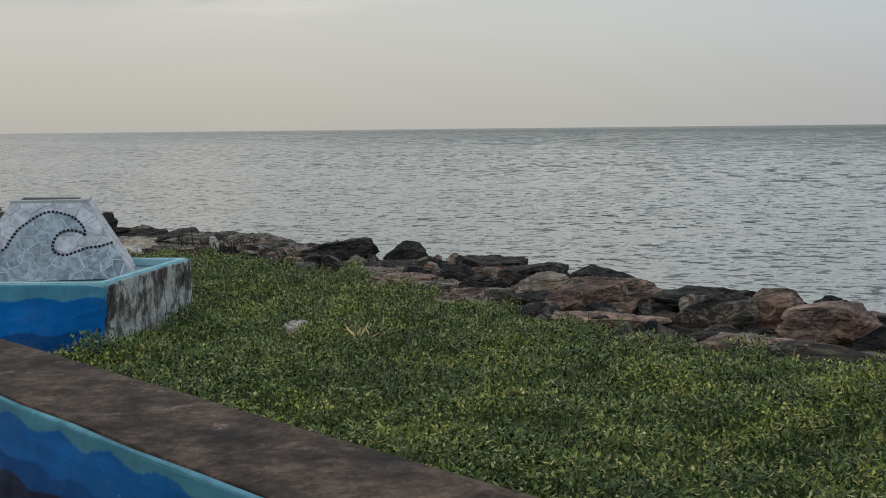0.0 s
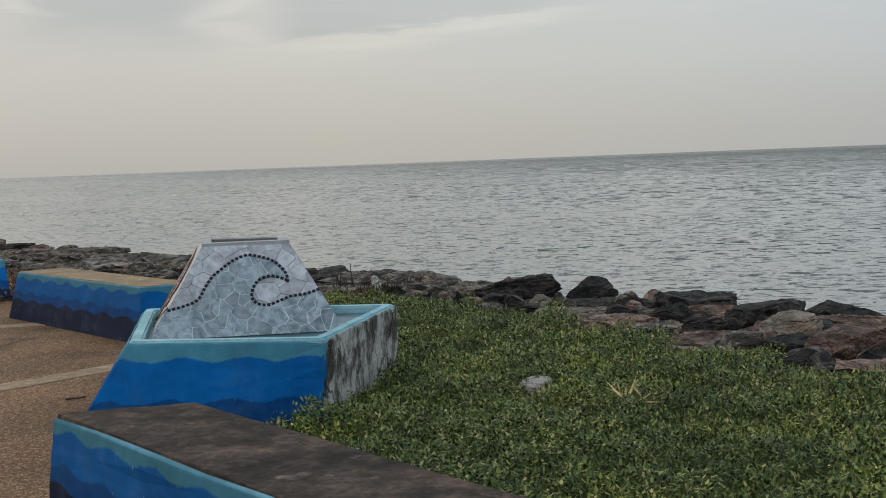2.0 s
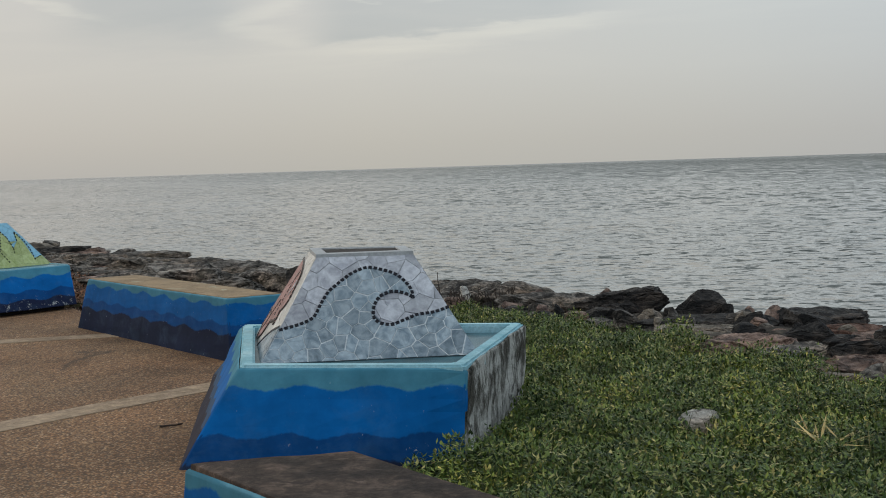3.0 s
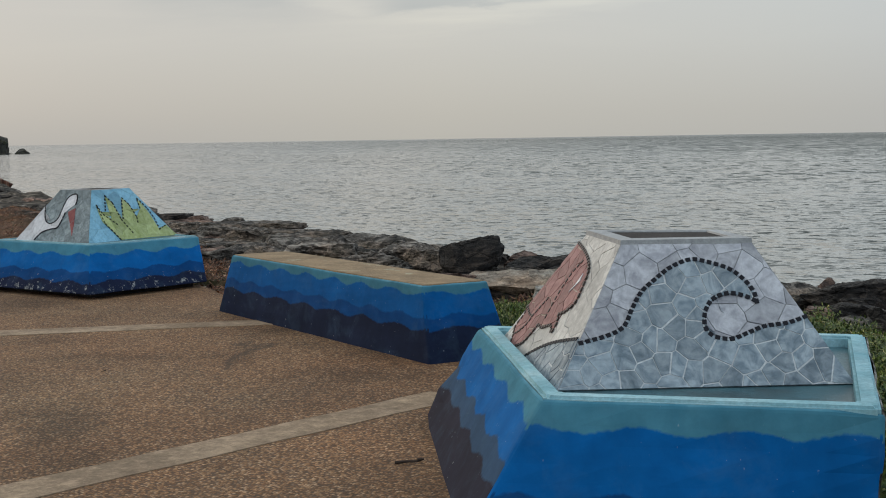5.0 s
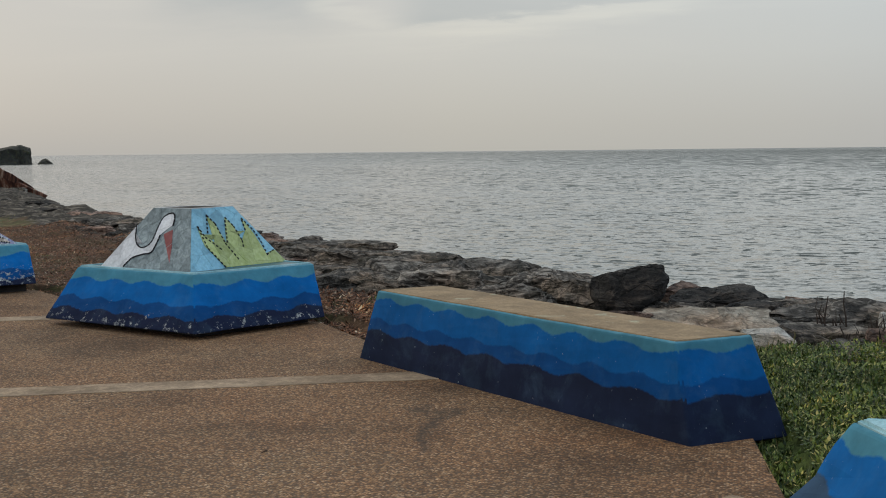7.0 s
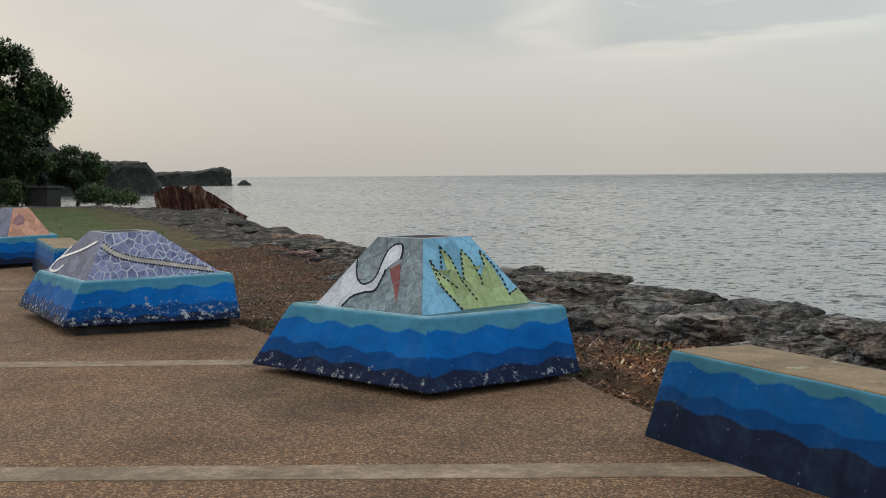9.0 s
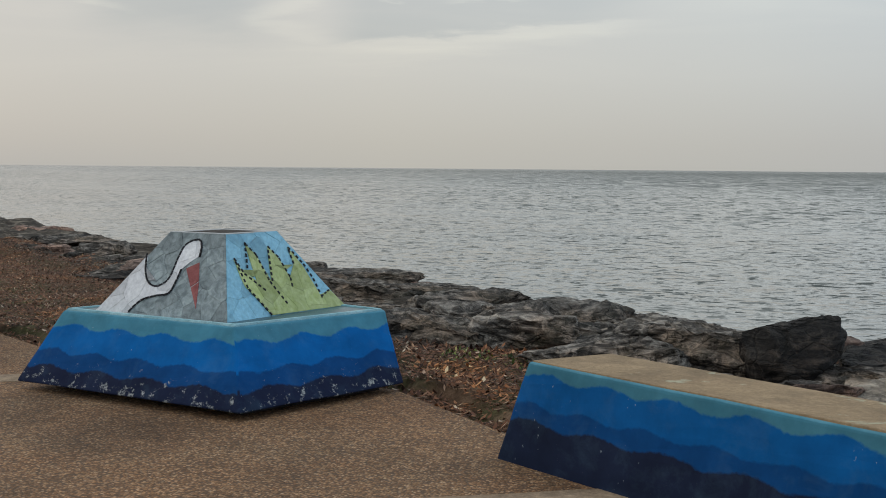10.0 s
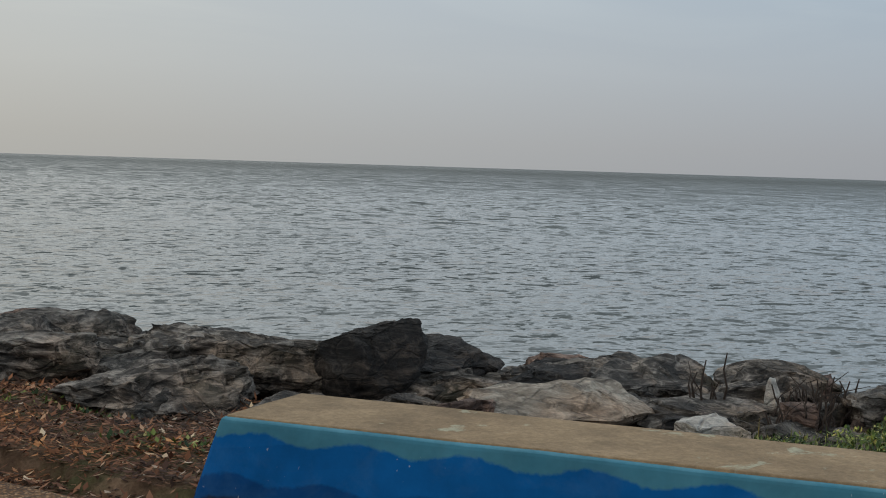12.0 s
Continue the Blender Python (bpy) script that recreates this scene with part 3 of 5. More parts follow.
def build_ground():
    us = np.unique(np.round(np.concatenate([np.linspace(-400, -40, 8), np.linspace(-40, -2, 30), np.arange(-2, 30, 0.11), np.arange(30, 62, 0.4), np.linspace(62, 110, 20), np.linspace(110, 700, 10)]), 3))
    vs = np.unique(np.round(np.concatenate([np.linspace(-600, -30, 8), np.linspace(-30, 1.5, 24), np.arange(1.5, 11, 0.085), np.linspace(11, 30, 12)]), 3))
    verts, zones = [], []
    for u in us:
        for v in vs:
            x, y = xy_of(u, v)
            verts.append((x, y, height(u, v)))
            vr = interp(u, ROCK_FROM)
            rock = min(1.0, max(0.0, (v - vr) / 0.6 + 0.4))
            weed = 1.0 if u < 13.4 else interp(u, ((13.4, 0.9), (14.6, 0.18), (19, 0.25), (23, 0.38), (28, 0.72), (36, 0.95), (60, 1.1)))
            if u > 19 and v > vr - 1.3:
                weed *= 0.4
            zones.append((rock, weed, 0, 1))
    n = len(vs)
    faces = [(i * n + j, i * n + j + 1, (i + 1) * n + j + 1, (i + 1) * n + j) for i in range(len(us) - 1) for j in range(n - 1)]
    me = bpy.data.meshes.new("ground")
    me.from_pydata(verts, [], [f[::-1] for f in faces])
    at = me.color_attributes.new("zone", "FLOAT_COLOR", "POINT")
    at.data.foreach_set("color", np.array(zones, dtype=np.float32).ravel())
    me.materials.append(M_GROUND)
    for f in me.polygons:
        f.use_smooth = True
    if me.polygons[0].normal.z < 0:
        me.flip_normals()
    tagged(new("ground", me), "weedy soil and layered bedrock sloping to the sea", "ground", kind="structure")


build_ground()

bm = bmesh.new()
bmesh.ops.create_grid(bm, x_segments=4, y_segments=4, size=4700)
for v in bm.verts:
    v.co.z = SEA_LEVEL
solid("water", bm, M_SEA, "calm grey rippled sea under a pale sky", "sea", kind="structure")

edge_pts = list(PLAZA_EDGE)
back = [xy_of(uv_of(x, y)[0], -14.0) for x, y in (edge_pts[-1], edge_pts[0])]
plaza_poly = edge_pts + back
bm = frustum(plaza_poly, plaza_poly, -0.12, 0.0)
plaza = solid("pavement", bm, M_PLAZA, "brown exposed pebble aggregate plaza paving", "pavement", kind="structure")


def strip(points, width, z=0.004):
    """A pale screed strip let into the paving, along a gently bent line."""
    bm = bmesh.new()
    rows = []
    for i, p in enumerate(points):
        a, c = Vector(points[max(0, i - 1)]), Vector(points[min(len(points) - 1, i + 1)])
        e = (c - a).normalized()
        nrm = Vector((-e.y, e.x)) * width / 2
        w = 1 + 0.05 * math.sin(i * 2.1)
        rows.append([bm.verts.new((*(Vector(p) + nrm * w), zz)) for zz in (z,)] + [bm.verts.new((*(Vector(p) - nrm * w), z))] + [bm.verts.new((*(Vector(p) - nrm * w), -0.03)), bm.verts.new((*(Vector(p) + nrm * w), -0.03))])
    for a, b in zip(rows, rows[1:]):
        for k in range(4):
            bm.faces.new((a[k], a[(k + 1) % 4], b[(k + 1) % 4], b[k]))
    bmesh.ops.recalc_face_normals(bm, faces=bm.faces)
    return bm


def bent(a, b, sag, n=14):
    a, b = Vector(a), Vector(b)
    e = b - a
    nrm = Vector((-e.y, e.x)).normalized()
    return [tuple(a + e * (i / n) + nrm * sag * (1 - (2 * i / n - 1) ** 2)) for i in range(n + 1)]


for a, b, sag in (((-4.55, 10.58), (-6.50, 7.50), 0.0), ((-6.55, 13.00), (-10.4, 11.32), 0.0), ((-10.45, 15.05), (-14.2, 13.30), 0.0), ((-16.9, 19.0), (-21.5, 17.3), -0.1)):
    solid("paving_strip", strip(bent(a, b, sag), 0.27), M_STRIP, "pale screed strip between paving fields", "paving strip", "paving strips", kind="structure")


# ---- benches and monuments ----
def bench(top, seat_mat, label, waves=M_WAVES_BENCH, spread=(0.08, 0.20, 0.05, 0.13), seed=1, worn=1.0):
    """Top: front left, front right, back right, back left (counter-clockwise)."""
    o = Vector((sum(p[0] for p in top) / 4, sum(p[1] for p in top) / 4))
    t = sub(top, o)
    root = thing("bench", (o.x, o.y, 0), label, "bench", "concrete benches along the plaza edge")
    part("body", frustum(offset_poly(t, spread), t, -0.02, 0.492, 0.018, 9, 0.004 * worn, seed), waves, root, "blue wave-painted concrete body")
    part("seat", frustum(offset_poly(t, -0.012), offset_poly(t, -0.016), 0.46, 0.4985 + 0.003 * (worn - 1), 0.004, 9, 0.0015 * worn, seed + 1), seat_mat, root, "bare brown concrete seat")
    return root


bench([(-3.12, 6.46), (0.15, 3.51), (0.60, 3.86), (-2.56, 6.68)], M_SEAT_DARK, "long blue wave-painted concrete bench with stained brown top beside weeds", spread=(0.04, 0.15, 0.05, 0.03), seed=3, worn=2.6)
bench([(-7.14, 13.48), (-4.96, 11.62), (-4.58, 11.93), (-6.76, 13.82)], M_SEAT, "blue wave-painted concrete bench with sandy brown top", seed=5)
bench([(-19.05, 21.55), (-16.95, 19.62), (-16.55, 19.95), (-18.68, 21.92)], M_SEAT, "blue wave-painted concrete bench farther along the plaza", seed=7)


def base_block(root, o, top, bottom, z0, z1, waves, rim=0.09, seed=1, bare=False, deep=0.0):
    """A flared block with a raised rim round a shallow bed."""
    t, b = sub(top, o), sub(bottom, o)
    bm = frustum(b, t, z0, z1, 0.02, 6, 0.005, seed)
    if deep:
        bmesh.ops.delete(bm, geom=[f for f in bm.faces if f.normal.z > 0.95 and f.calc_center_median().z > z1 - 0.012], context="FACES")
    block = part("base", bm, [waves, M_BARE, M_WAVES_FLANK], root, "wave-painted flared concrete base")
    if bare:
        for f in block.data.polygons:
            f.material_index = 1 if f.normal.x > 0.7 or f.normal.y > 0.7 else 2 if f.normal.x < -0.5 else 0
    inner = offset_poly(t, -rim)
    n = len(t)
    bm = bmesh.new()
    outer = offset_poly(t, -0.012)
    loops = [[bm.verts.new((x, y, z)) for x, y in ring] for ring, z in ((outer, z1 - 0.03 - deep), (outer, z1 + 0.012), (inner, z1 + 0.012), (inner, z1 - 0.03 - deep))]
    for k in range(4):
        A, B = loops[k], loops[(k + 1) % 4]
        for i in range(n):
            bm.faces.new((A[i], A[(i + 1) % n], B[(i + 1) % n], B[i]))
    bmesh.ops.bevel(bm, geom=list(bm.edges), offset=0.012 if deep else 0.006, segments=2, affect="EDGES")
    part("rim", bm, M_RIM, root, "pale turquoise painted rim")
    if bare:
        noise.seed_set(4)
        for v in block.data.vertices:   # the weedy sides are lumpy and broken
            if max(v.co.x - (t[1][0] + (t[2][0] - t[1][0]) * 0.5), v.co.y - t[2][1]) > -0.12:
                v.co += noise.noise_vector(Vector(v.co) * 5) * 0.022 + noise.noise_vector(Vector(v.co) * 14) * 0.010
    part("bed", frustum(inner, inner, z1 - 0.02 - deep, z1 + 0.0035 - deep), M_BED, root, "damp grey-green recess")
# wave monument
O1 = Vector((-3.2, 9.3))
wave_monument = thing("mosaic_monument", (O1.x, O1.y, 0), "truncated pyramid with breaking wave mosaic on a blue base", "monument", "mosaic monuments")
base_block(wave_monument, O1, [(-3.66, 8.42), (-2.45, 8.44), (-2.34, 10.03), (-4.24, 10.03)], [(-3.93, 8.20), (-2.46, 8.40), (-2.36, 10.06), (-4.57, 10.12)], -0.02, 0.49, M_WAVES_FRONT, 0.09, 11, True, 0.045)
# leaf monument
O2 = Vector((-9.3, 15.1))
leaf_monument = thing("mosaic_monument", (O2.x, O2.y, 0), "truncated pyramid with white curve and green leaf mosaic", "monument", "mosaic monuments")
base_block(leaf_monument, O2, [(-10.32, 14.76), (-8.96, 14.28), (-8.31, 15.30), (-9.62, 15.98)], [(-10.55, 14.57), (-8.80, 13.95), (-8.13, 15.09), (-9.72, 16.12)], 0.05, 0.49, M_WAVES_WORN, 0.05, 12)
# hook monument
O3 = Vector((-13.2, 16.5))
hook_monument = thing("mosaic_monument", (O3.x, O3.y, 0), "low truncated pyramid with purple mosaic and peeling blue base", "monument", "mosaic monuments")
base_block(hook_monument, O3, [(-14.45, 16.58), (-13.08, 15.67), (-12.30, 16.97), (-13.6, 17.8)], [(-14.95, 16.80), (-13.17, 15.50), (-12.02, 16.68), (-13.7, 18.0)], 0.09, 0.49, M_WAVES_PEELED, 0.05, 13)
# peach monument
O4 = Vector((-20.5, 22.7))
peach_monument = thing("mosaic_monument", (O4.x, O4.y, 0), "truncated pyramid with peach mosaic on blue wave-painted base", "monument", "mosaic monuments")
base_block(peach_monument, O4, [(-21.22, 22.17), (-19.82, 21.57), (-19.70, 22.75), (-20.72, 23.57)], [(-21.42, 21.97), (-19.77, 21.32), (-19.50, 22.65), (-20.72, 23.77)], 0.06, 0.49, M_WAVES, 0.05, 14)
# plinths, their dark colour standing for the shadow gap
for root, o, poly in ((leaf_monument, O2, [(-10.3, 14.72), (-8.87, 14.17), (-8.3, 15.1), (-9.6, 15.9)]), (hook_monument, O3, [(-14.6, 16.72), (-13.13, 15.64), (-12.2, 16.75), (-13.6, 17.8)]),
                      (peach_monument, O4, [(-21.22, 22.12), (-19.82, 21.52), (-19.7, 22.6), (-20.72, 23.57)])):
    part("plinth", frustum(sub(poly, o), sub(poly, o), -0.02, 0.12), M_RECESS_SHADE, root, "recessed plinth coloured dark for the shadow gap")



def shrunk(poly, c, k):
    """Poly drawn in towards c, which keeps the sloping sides plane."""
    return [(c[0] + (x - c[0]) * k, c[1] + (y - c[1]) * k) for x, y in poly]


PYRAMIDS = [(root, o, b, shrunk(b, c, k), z, seed) for root, o, b, c, k, z, seed in (
    (wave_monument, O1, [(-3.645, 8.75), (-2.49, 9.08), (-2.80, 10.0), (-4.09, 9.91)], (-3.245, 9.48), 0.45, 1.015, 21),
    (leaf_monument, O2, [(-10.08, 14.75), (-9.06, 14.42), (-8.64, 15.46), (-9.66, 15.79)], (-9.306, 15.0), 0.42, 1.0, 22),
    (hook_monument, O3, [(-14.36, 16.60), (-13.11, 15.76), (-12.42, 16.95), (-13.6, 17.7)], (-13.14, 16.25), 0.36, 0.925, 23),
    (peach_monument, O4, [(-21.03, 22.26), (-19.89, 21.80), (-19.80, 22.70), (-20.66, 23.35)], (-20.35, 22.5), 0.36, 0.95, 24),
)]
CORES = []
for root, o, b, t, z, seed in PYRAMIDS:
    CORES.append(part("core", frustum(sub(b, o), sub(t, o), 0.435 if root is wave_monument else 0.47, z, 0.004, 3, 0.0, seed), M_GROUT, root, "grouted concrete core"))


# ---- mosaics ----
def mat_tile(name, a, b_, rough=0.45, marble=11.0):
    m, nt, b = material(name, rough, 0.15)
    p = local(nt)
    veins = noise_tex(nt, p, marble, 7.0, 0.62, 1.6)
    c = mix(nt, ramp(nt, veins, [(0.36, 0.0), (0.62, 1.0)]), a, b_)
    c = mix(nt, 1.0, c, ramp(nt, random_value(nt), [(0.0, 0.78), (1.0, 1.16)]), "MULTIPLY")
    grime = ramp(nt, noise_tex(nt, p, 40.0, 5.0, 0.7), [(0.3, 0.8), (0.6, 1.05)])
    colour(nt, b, mix(nt, 1.0, c, grime, "MULTIPLY"))
    return m


T_LILAC = mat_tile("pale_lilac_tile", (0.33, 0.335, 0.37), (0.52, 0.53, 0.56))
T_SLATE = mat_tile("blue_grey_marbled_tile", (0.155, 0.205, 0.245), (0.36, 0.42, 0.46))
T_CREAM = mat_tile("cream_tile", (0.44, 0.43, 0.41), (0.60, 0.59, 0.56))
T_PINK = mat_tile("dusty_pink_tile", (0.235, 0.105, 0.100), (0.335, 0.175, 0.165))
T_BLACK = mat_tile("black_tile", (0.010, 0.010, 0.014), (0.022, 0.022, 0.028), 0.25)
T_BROWN = mat_tile("dark_brown_tile", (0.045, 0.032, 0.028), (0.075, 0.055, 0.048), 0.3)
T_GREY = mat_tile("grey_marbled_tile", (0.150, 0.182, 0.192), (0.320, 0.370, 0.378), 0.6)
T_WHITE = mat_tile("white_tile", (0.60, 0.60, 0.62), (0.70, 0.70, 0.71))
T_SKY = mat_tile("sky_blue_tile", (0.19, 0.40, 0.53), (0.26, 0.50, 0.62))
T_GREEN = mat_tile("yellow_green_tile", (0.36, 0.42, 0.16), (0.47, 0.53, 0.26), 0.6)
T_RED = mat_tile("brick_pink_tile", (0.21, 0.055, 0.055), (0.30, 0.10, 0.095))
T_PURPLE = mat_tile("violet_blue_tile", (0.15, 0.15, 0.27), (0.37, 0.36, 0.49))
T_VIOLET_GREY = mat_tile("violet_grey_tile", (0.165, 0.165, 0.225), (0.235, 0.235, 0.30), 0.85)
T_SAND = mat_tile("sand_tile", (0.48, 0.40, 0.33), (0.62, 0.53, 0.45))
T_PEACH = mat_tile("peach_tile", (0.56, 0.25, 0.15), (0.68, 0.34, 0.22))
M_WHITE_GROUT = mat_concrete("white_grout", (0.62, 0.64, 0.65), (0.74, 0.76, 0.76), (0.25, 0.26, 0.27), 0.3, 5.0)


def cut(poly, p, n):
    """The side of poly, in the plane, for which (q - p) . n <= 0."""
    out = []
    for i in range(len(poly)):
        a, b = poly[i - 1], poly[i]
        da, db = (a - p).dot(n), (b - p).dot(n)
        if (da <= 0) != (db <= 0):
            out.append(a + (b - a) * (da / (da - db)))
        if db <= 0:
            out.append(b)
    return out


def area(poly):
    return 0.5 * sum(poly[i - 1].x * poly[i].y - poly[i].x * poly[i - 1].y for i in range(len(poly)))


class Face:
    """One sloping side of a pyramid: its plane, its four corners in it, and broken-tile cells."""

    def __init__(self, root, o, lo_a, lo_b, hi_b, hi_a, z0, z1):
        P = [Vector((x - o[0], y - o[1], z)) for (x, y), z in ((lo_a, z0), (lo_b, z0), (hi_b, z1), (hi_a, z1))]
        self.root, self.at = root, P[0]
        self.ex = (P[1] - P[0]).normalized()
        self.n = self.ex.cross(P[3] - P[0]).normalized()
        self.ey = self.n.cross(self.ex)
        self.quad = [Vector(((p - P[0]).dot(self.ex), (p - P[0]).dot(self.ey))) for p in P]

    def flat(self, a, b):
        q = self.quad
        return q[0] * (1 - a) * (1 - b) + q[1] * a * (1 - b) + q[2] * a * b + q[3] * (1 - a) * b

    def space(self, q, h):
        return self.at + self.ex * q.x + self.ey * q.y + self.n * h

    def shards(self, size, seed, grout=0.006):
        """Pieces laid one against another by eye: cells round scattered centres."""
        rnd = random.Random(seed)
        xs, ys = [q.x for q in self.quad], [q.y for q in self.quad]
        seeds = []
        ny, nx = int((max(ys) - min(ys)) / size) + 2, int((max(xs) - min(xs)) / size) + 2
        for j in range(-1, ny):
            for i in range(-1, nx):
                seeds.append(Vector((min(xs) + (i + 0.5 * (j % 2) + rnd.uniform(0.05, 0.95)) * size, min(ys) + (j + rnd.uniform(0.05, 0.95)) * size)))
        out = []
        for c in seeds:
            poly = list(self.quad)
            for o in seeds:
                d = o - c
                if 1e-6 < d.length < size * 3.2:
                    n = d.normalized()
                    poly = cut(poly, c + d / 2 - n * grout / 2 * rnd.uniform(0.5, 1.6), n)
                    if len(poly) < 3:
                        break
            if len(poly) >= 3 and area(poly) > 0.0001:
                out.append(poly)
        return out

    def slab(self, name, poly, mat, h0, h1, label=""):
        clean = [q for i, q in enumerate(poly) if (q - poly[i - 1]).length > 0.0015]
        if len(clean) < 3 or abs(area(clean)) < 0.00012:
            return None
        if area(clean) < 0:
            clean = clean[::-1]
        bm = bmesh.new()
        hi = [bm.verts.new(self.space(q, h1)) for q in clean]
        lo = [bm.verts.new(self.space(q, h0)) for q in clean]
        bm.faces.new(hi)
        for i in range(len(hi)):
            bm.faces.new((lo[i - 1], lo[i], hi[i], hi[i - 1]))
        return part(name, bm, mat, self.root, label)

    def tiles(self, size, seed, mat, h0=-0.004, h1=0.0032, grout=0.006):
        rnd = random.Random(seed)
        for poly in self.shards(size, seed, grout):
            self.slab("tile", poly, mat, h0, h1 + rnd.uniform(-0.0012, 0.0012))

    def region(self, outline, size, seed, mat, grout_mat, grout=0.007, lift=0.0):
        """A shape of the picture, laid in its own broken tiles over its own grout."""
        pts = [self.flat(a, b) for a, b in outline]
        self.slab("grout", pts, grout_mat, 0.0, 0.0050 + lift)
        for cell in self.shards(size, seed, grout):
            poly = pts
            for i in range(len(cell)):
                a, b = cell[i - 1], cell[i]
                e = (b - a).normalized()
                poly = cut(poly, a, Vector((e.y, -e.x)))
                if len(poly) < 3:
                    break
            if len(poly) >= 3:
                self.slab("tile", poly, mat, 0.004, 0.0082 + lift)

    def dashes(self, line, mat, length, width, gap, lift=0.0, mesh_cache={}):
        """A row of small dark tiles along a smooth line."""
        pts = [self.flat(a, b) for a, b in line]
        fine = []
        for i in range(len(pts) - 1):
            p0, p1, p2, p3 = pts[max(0, i - 1)], pts[i], pts[i + 1], pts[min(len(pts) - 1, i + 2)]
            for k in range(8):
                t = k / 8
                fine.append(0.5 * (2 * p1 + (p2 - p0) * t + (2 * p0 - 5 * p1 + 4 * p2 - p3) * t * t + (3 * p1 - p0 - 3 * p2 + p3) * t ** 3))
        fine.append(pts[-1])
        key = (round(length, 4), round(width, 4), mat.name)
        if key not in mesh_cache:
            bm = bmesh.new()
            bmesh.ops.create_cube(bm, size=1, matrix=Matrix.Diagonal((length, width, 0.005, 1)))
            for v in bm.verts:
                if v.co.z > 0:
                    v.co.x *= 0.88
                    v.co.y *= 0.88
            mesh_cache[key] = mesh_of(bm, "dash", mat)
        run, nxt = 0.0, length / 2
        for a, b in zip(fine, fine[1:]):
            d = (b - a).length
            while d > 1e-6 and run + d >= nxt:
                q, e = a + (b - a) * ((nxt - run) / d), (b - a) / d
                ob = new("dash", mesh_cache[key])
                ob.parent = self.root
                x = self.ex * e.x + self.ey * e.y
                y = self.n.cross(x)
                ob.matrix_local = Matrix.Translation(self.space(q, 0.0095 + lift)) @ Matrix((x, y, self.n)).transposed().to_4x4()
                nxt += length + gap
            run += d


def faces_of(k):
    root, o, b, t, z, seed = PYRAMIDS[k]
    return [Face(CORES[k], o, b[i], b[(i + 1) % 4], t[(i + 1) % 4], t[i], 0.452 if k == 0 else 0.492, z) for i in range(4)]


# wave monument: breaking wave in front, a rounded pink shape on the flank
front, right, rear, flank = faces_of(0)
WAVE = [(0.0, 0.30), (0.11, 0.35), (0.17, 0.41), (0.19, 0.53), (0.22, 0.64), (0.29, 0.73), (0.38, 0.81), (0.51, 0.86), (0.62, 0.84), (0.74, 0.79), (0.80, 0.71), (0.82, 0.63), (0.81, 0.56)]
CURL = [(0.81, 0.56), (0.76, 0.60), (0.68, 0.62), (0.59, 0.58), (0.54, 0.49), (0.53, 0.39), (0.56, 0.33), (0.63, 0.31), (0.71, 0.35), (0.79, 0.39), (0.90, 0.41), (1.0, 0.45)]
front.tiles(0.115, 31, T_LILAC, grout=0.0028)
front.region(WAVE + CURL[1:] + [(1.0, 0.0), (0.0, 0.0)], 0.085, 32, T_SLATE, M_WHITE_GROUT, 0.0055)
front.dashes(WAVE, T_BLACK, 0.021, 0.019, 0.009)
front.dashes(CURL, T_BLACK, 0.021, 0.019, 0.009)
flank.tiles(0.12, 33, T_CREAM, grout=0.0030)
PINK = [(0.0, 0.90), (0.28, 0.86), (0.49, 0.81), (0.63, 0.74), (0.69, 0.61), (0.70, 0.51), (0.63, 0.43), (0.56, 0.39), (0.60, 0.34), (0.60, 0.26), (0.54, 0.30), (0.43, 0.25), (0.36, 0.25), (0.34, 0.17), (0.31, 0.08), (0.23, 0.02), (0.17, 0.02), (0.12, 0.08), (0.06, 0.14), (0.05, 0.25), (0.0, 0.32)]
flank.region(PINK, 0.10, 34, T_PINK, T_SAND, 0.0055)
flank.dashes(PINK, T_BROWN, 0.022, 0.015, 0.010)
for line in ([(0.0, 0.32), (0.12, 0.28), (0.19, 0.27), (0.19, 0.20), (0.16, 0.13), (0.12, 0.09)], [(0.41, 0.79), (0.35, 0.69), (0.35, 0.53), (0.38, 0.39), (0.40, 0.30)], [(0.19, 0.27), (0.21, 0.35), (0.24, 0.45)]):
    flank.dashes(line, T_BROWN, 0.022, 0.013, 0.010)
flank.region([(0.57, 0.71), (0.59, 0.65), (0.51, 0.55), (0.55, 0.62)], 0.30, 38, T_WHITE, T_WHITE, lift=0.004)
SWELL = [(0.43, 0.0), (0.53, 0.10), (0.64, 0.18), (0.78, 0.25), (1.0, 0.33)]
flank.region(SWELL + [(1.0, 0.0)], 0.08, 35, T_SLATE, M_WHITE_GROUT)
flank.dashes(SWELL, T_BLACK, 0.021, 0.017, 0.010)
right.tiles(0.14, 36, T_LILAC)
rear.tiles(0.14, 37, T_LILAC)

# leaf monument: a white curve on grey, and a pointed leaf cluster on blue
curve, leaf, far_a, far_b = faces_of(1)
curve.tiles(0.12, 41, T_GREY, grout=0.0016)
WHITE = [(0.0, 0.0), (0.0, 0.70), (0.12, 0.53), (0.24, 0.39), (0.34, 0.34), (0.41, 0.39), (0.43, 0.49), (0.41, 0.68), (0.41, 0.83), (0.49, 0.90), (0.60, 0.91), (0.66, 0.83), (0.67, 0.73), (0.58, 0.65), (0.51, 0.56), (0.51, 0.40), (0.49, 0.27), (0.39, 0.23), (0.29, 0.16), (0.25, 0.0)]
curve.region(WHITE, 0.13, 42, T_WHITE, T_WHITE, 0.003)
curve.dashes([(-0.03, 0.72)] + WHITE[2:13], T_BLACK, 0.034, 0.013, 0.0015)
curve.dashes(WHITE[14:], T_BLACK, 0.034, 0.012, 0.0015)
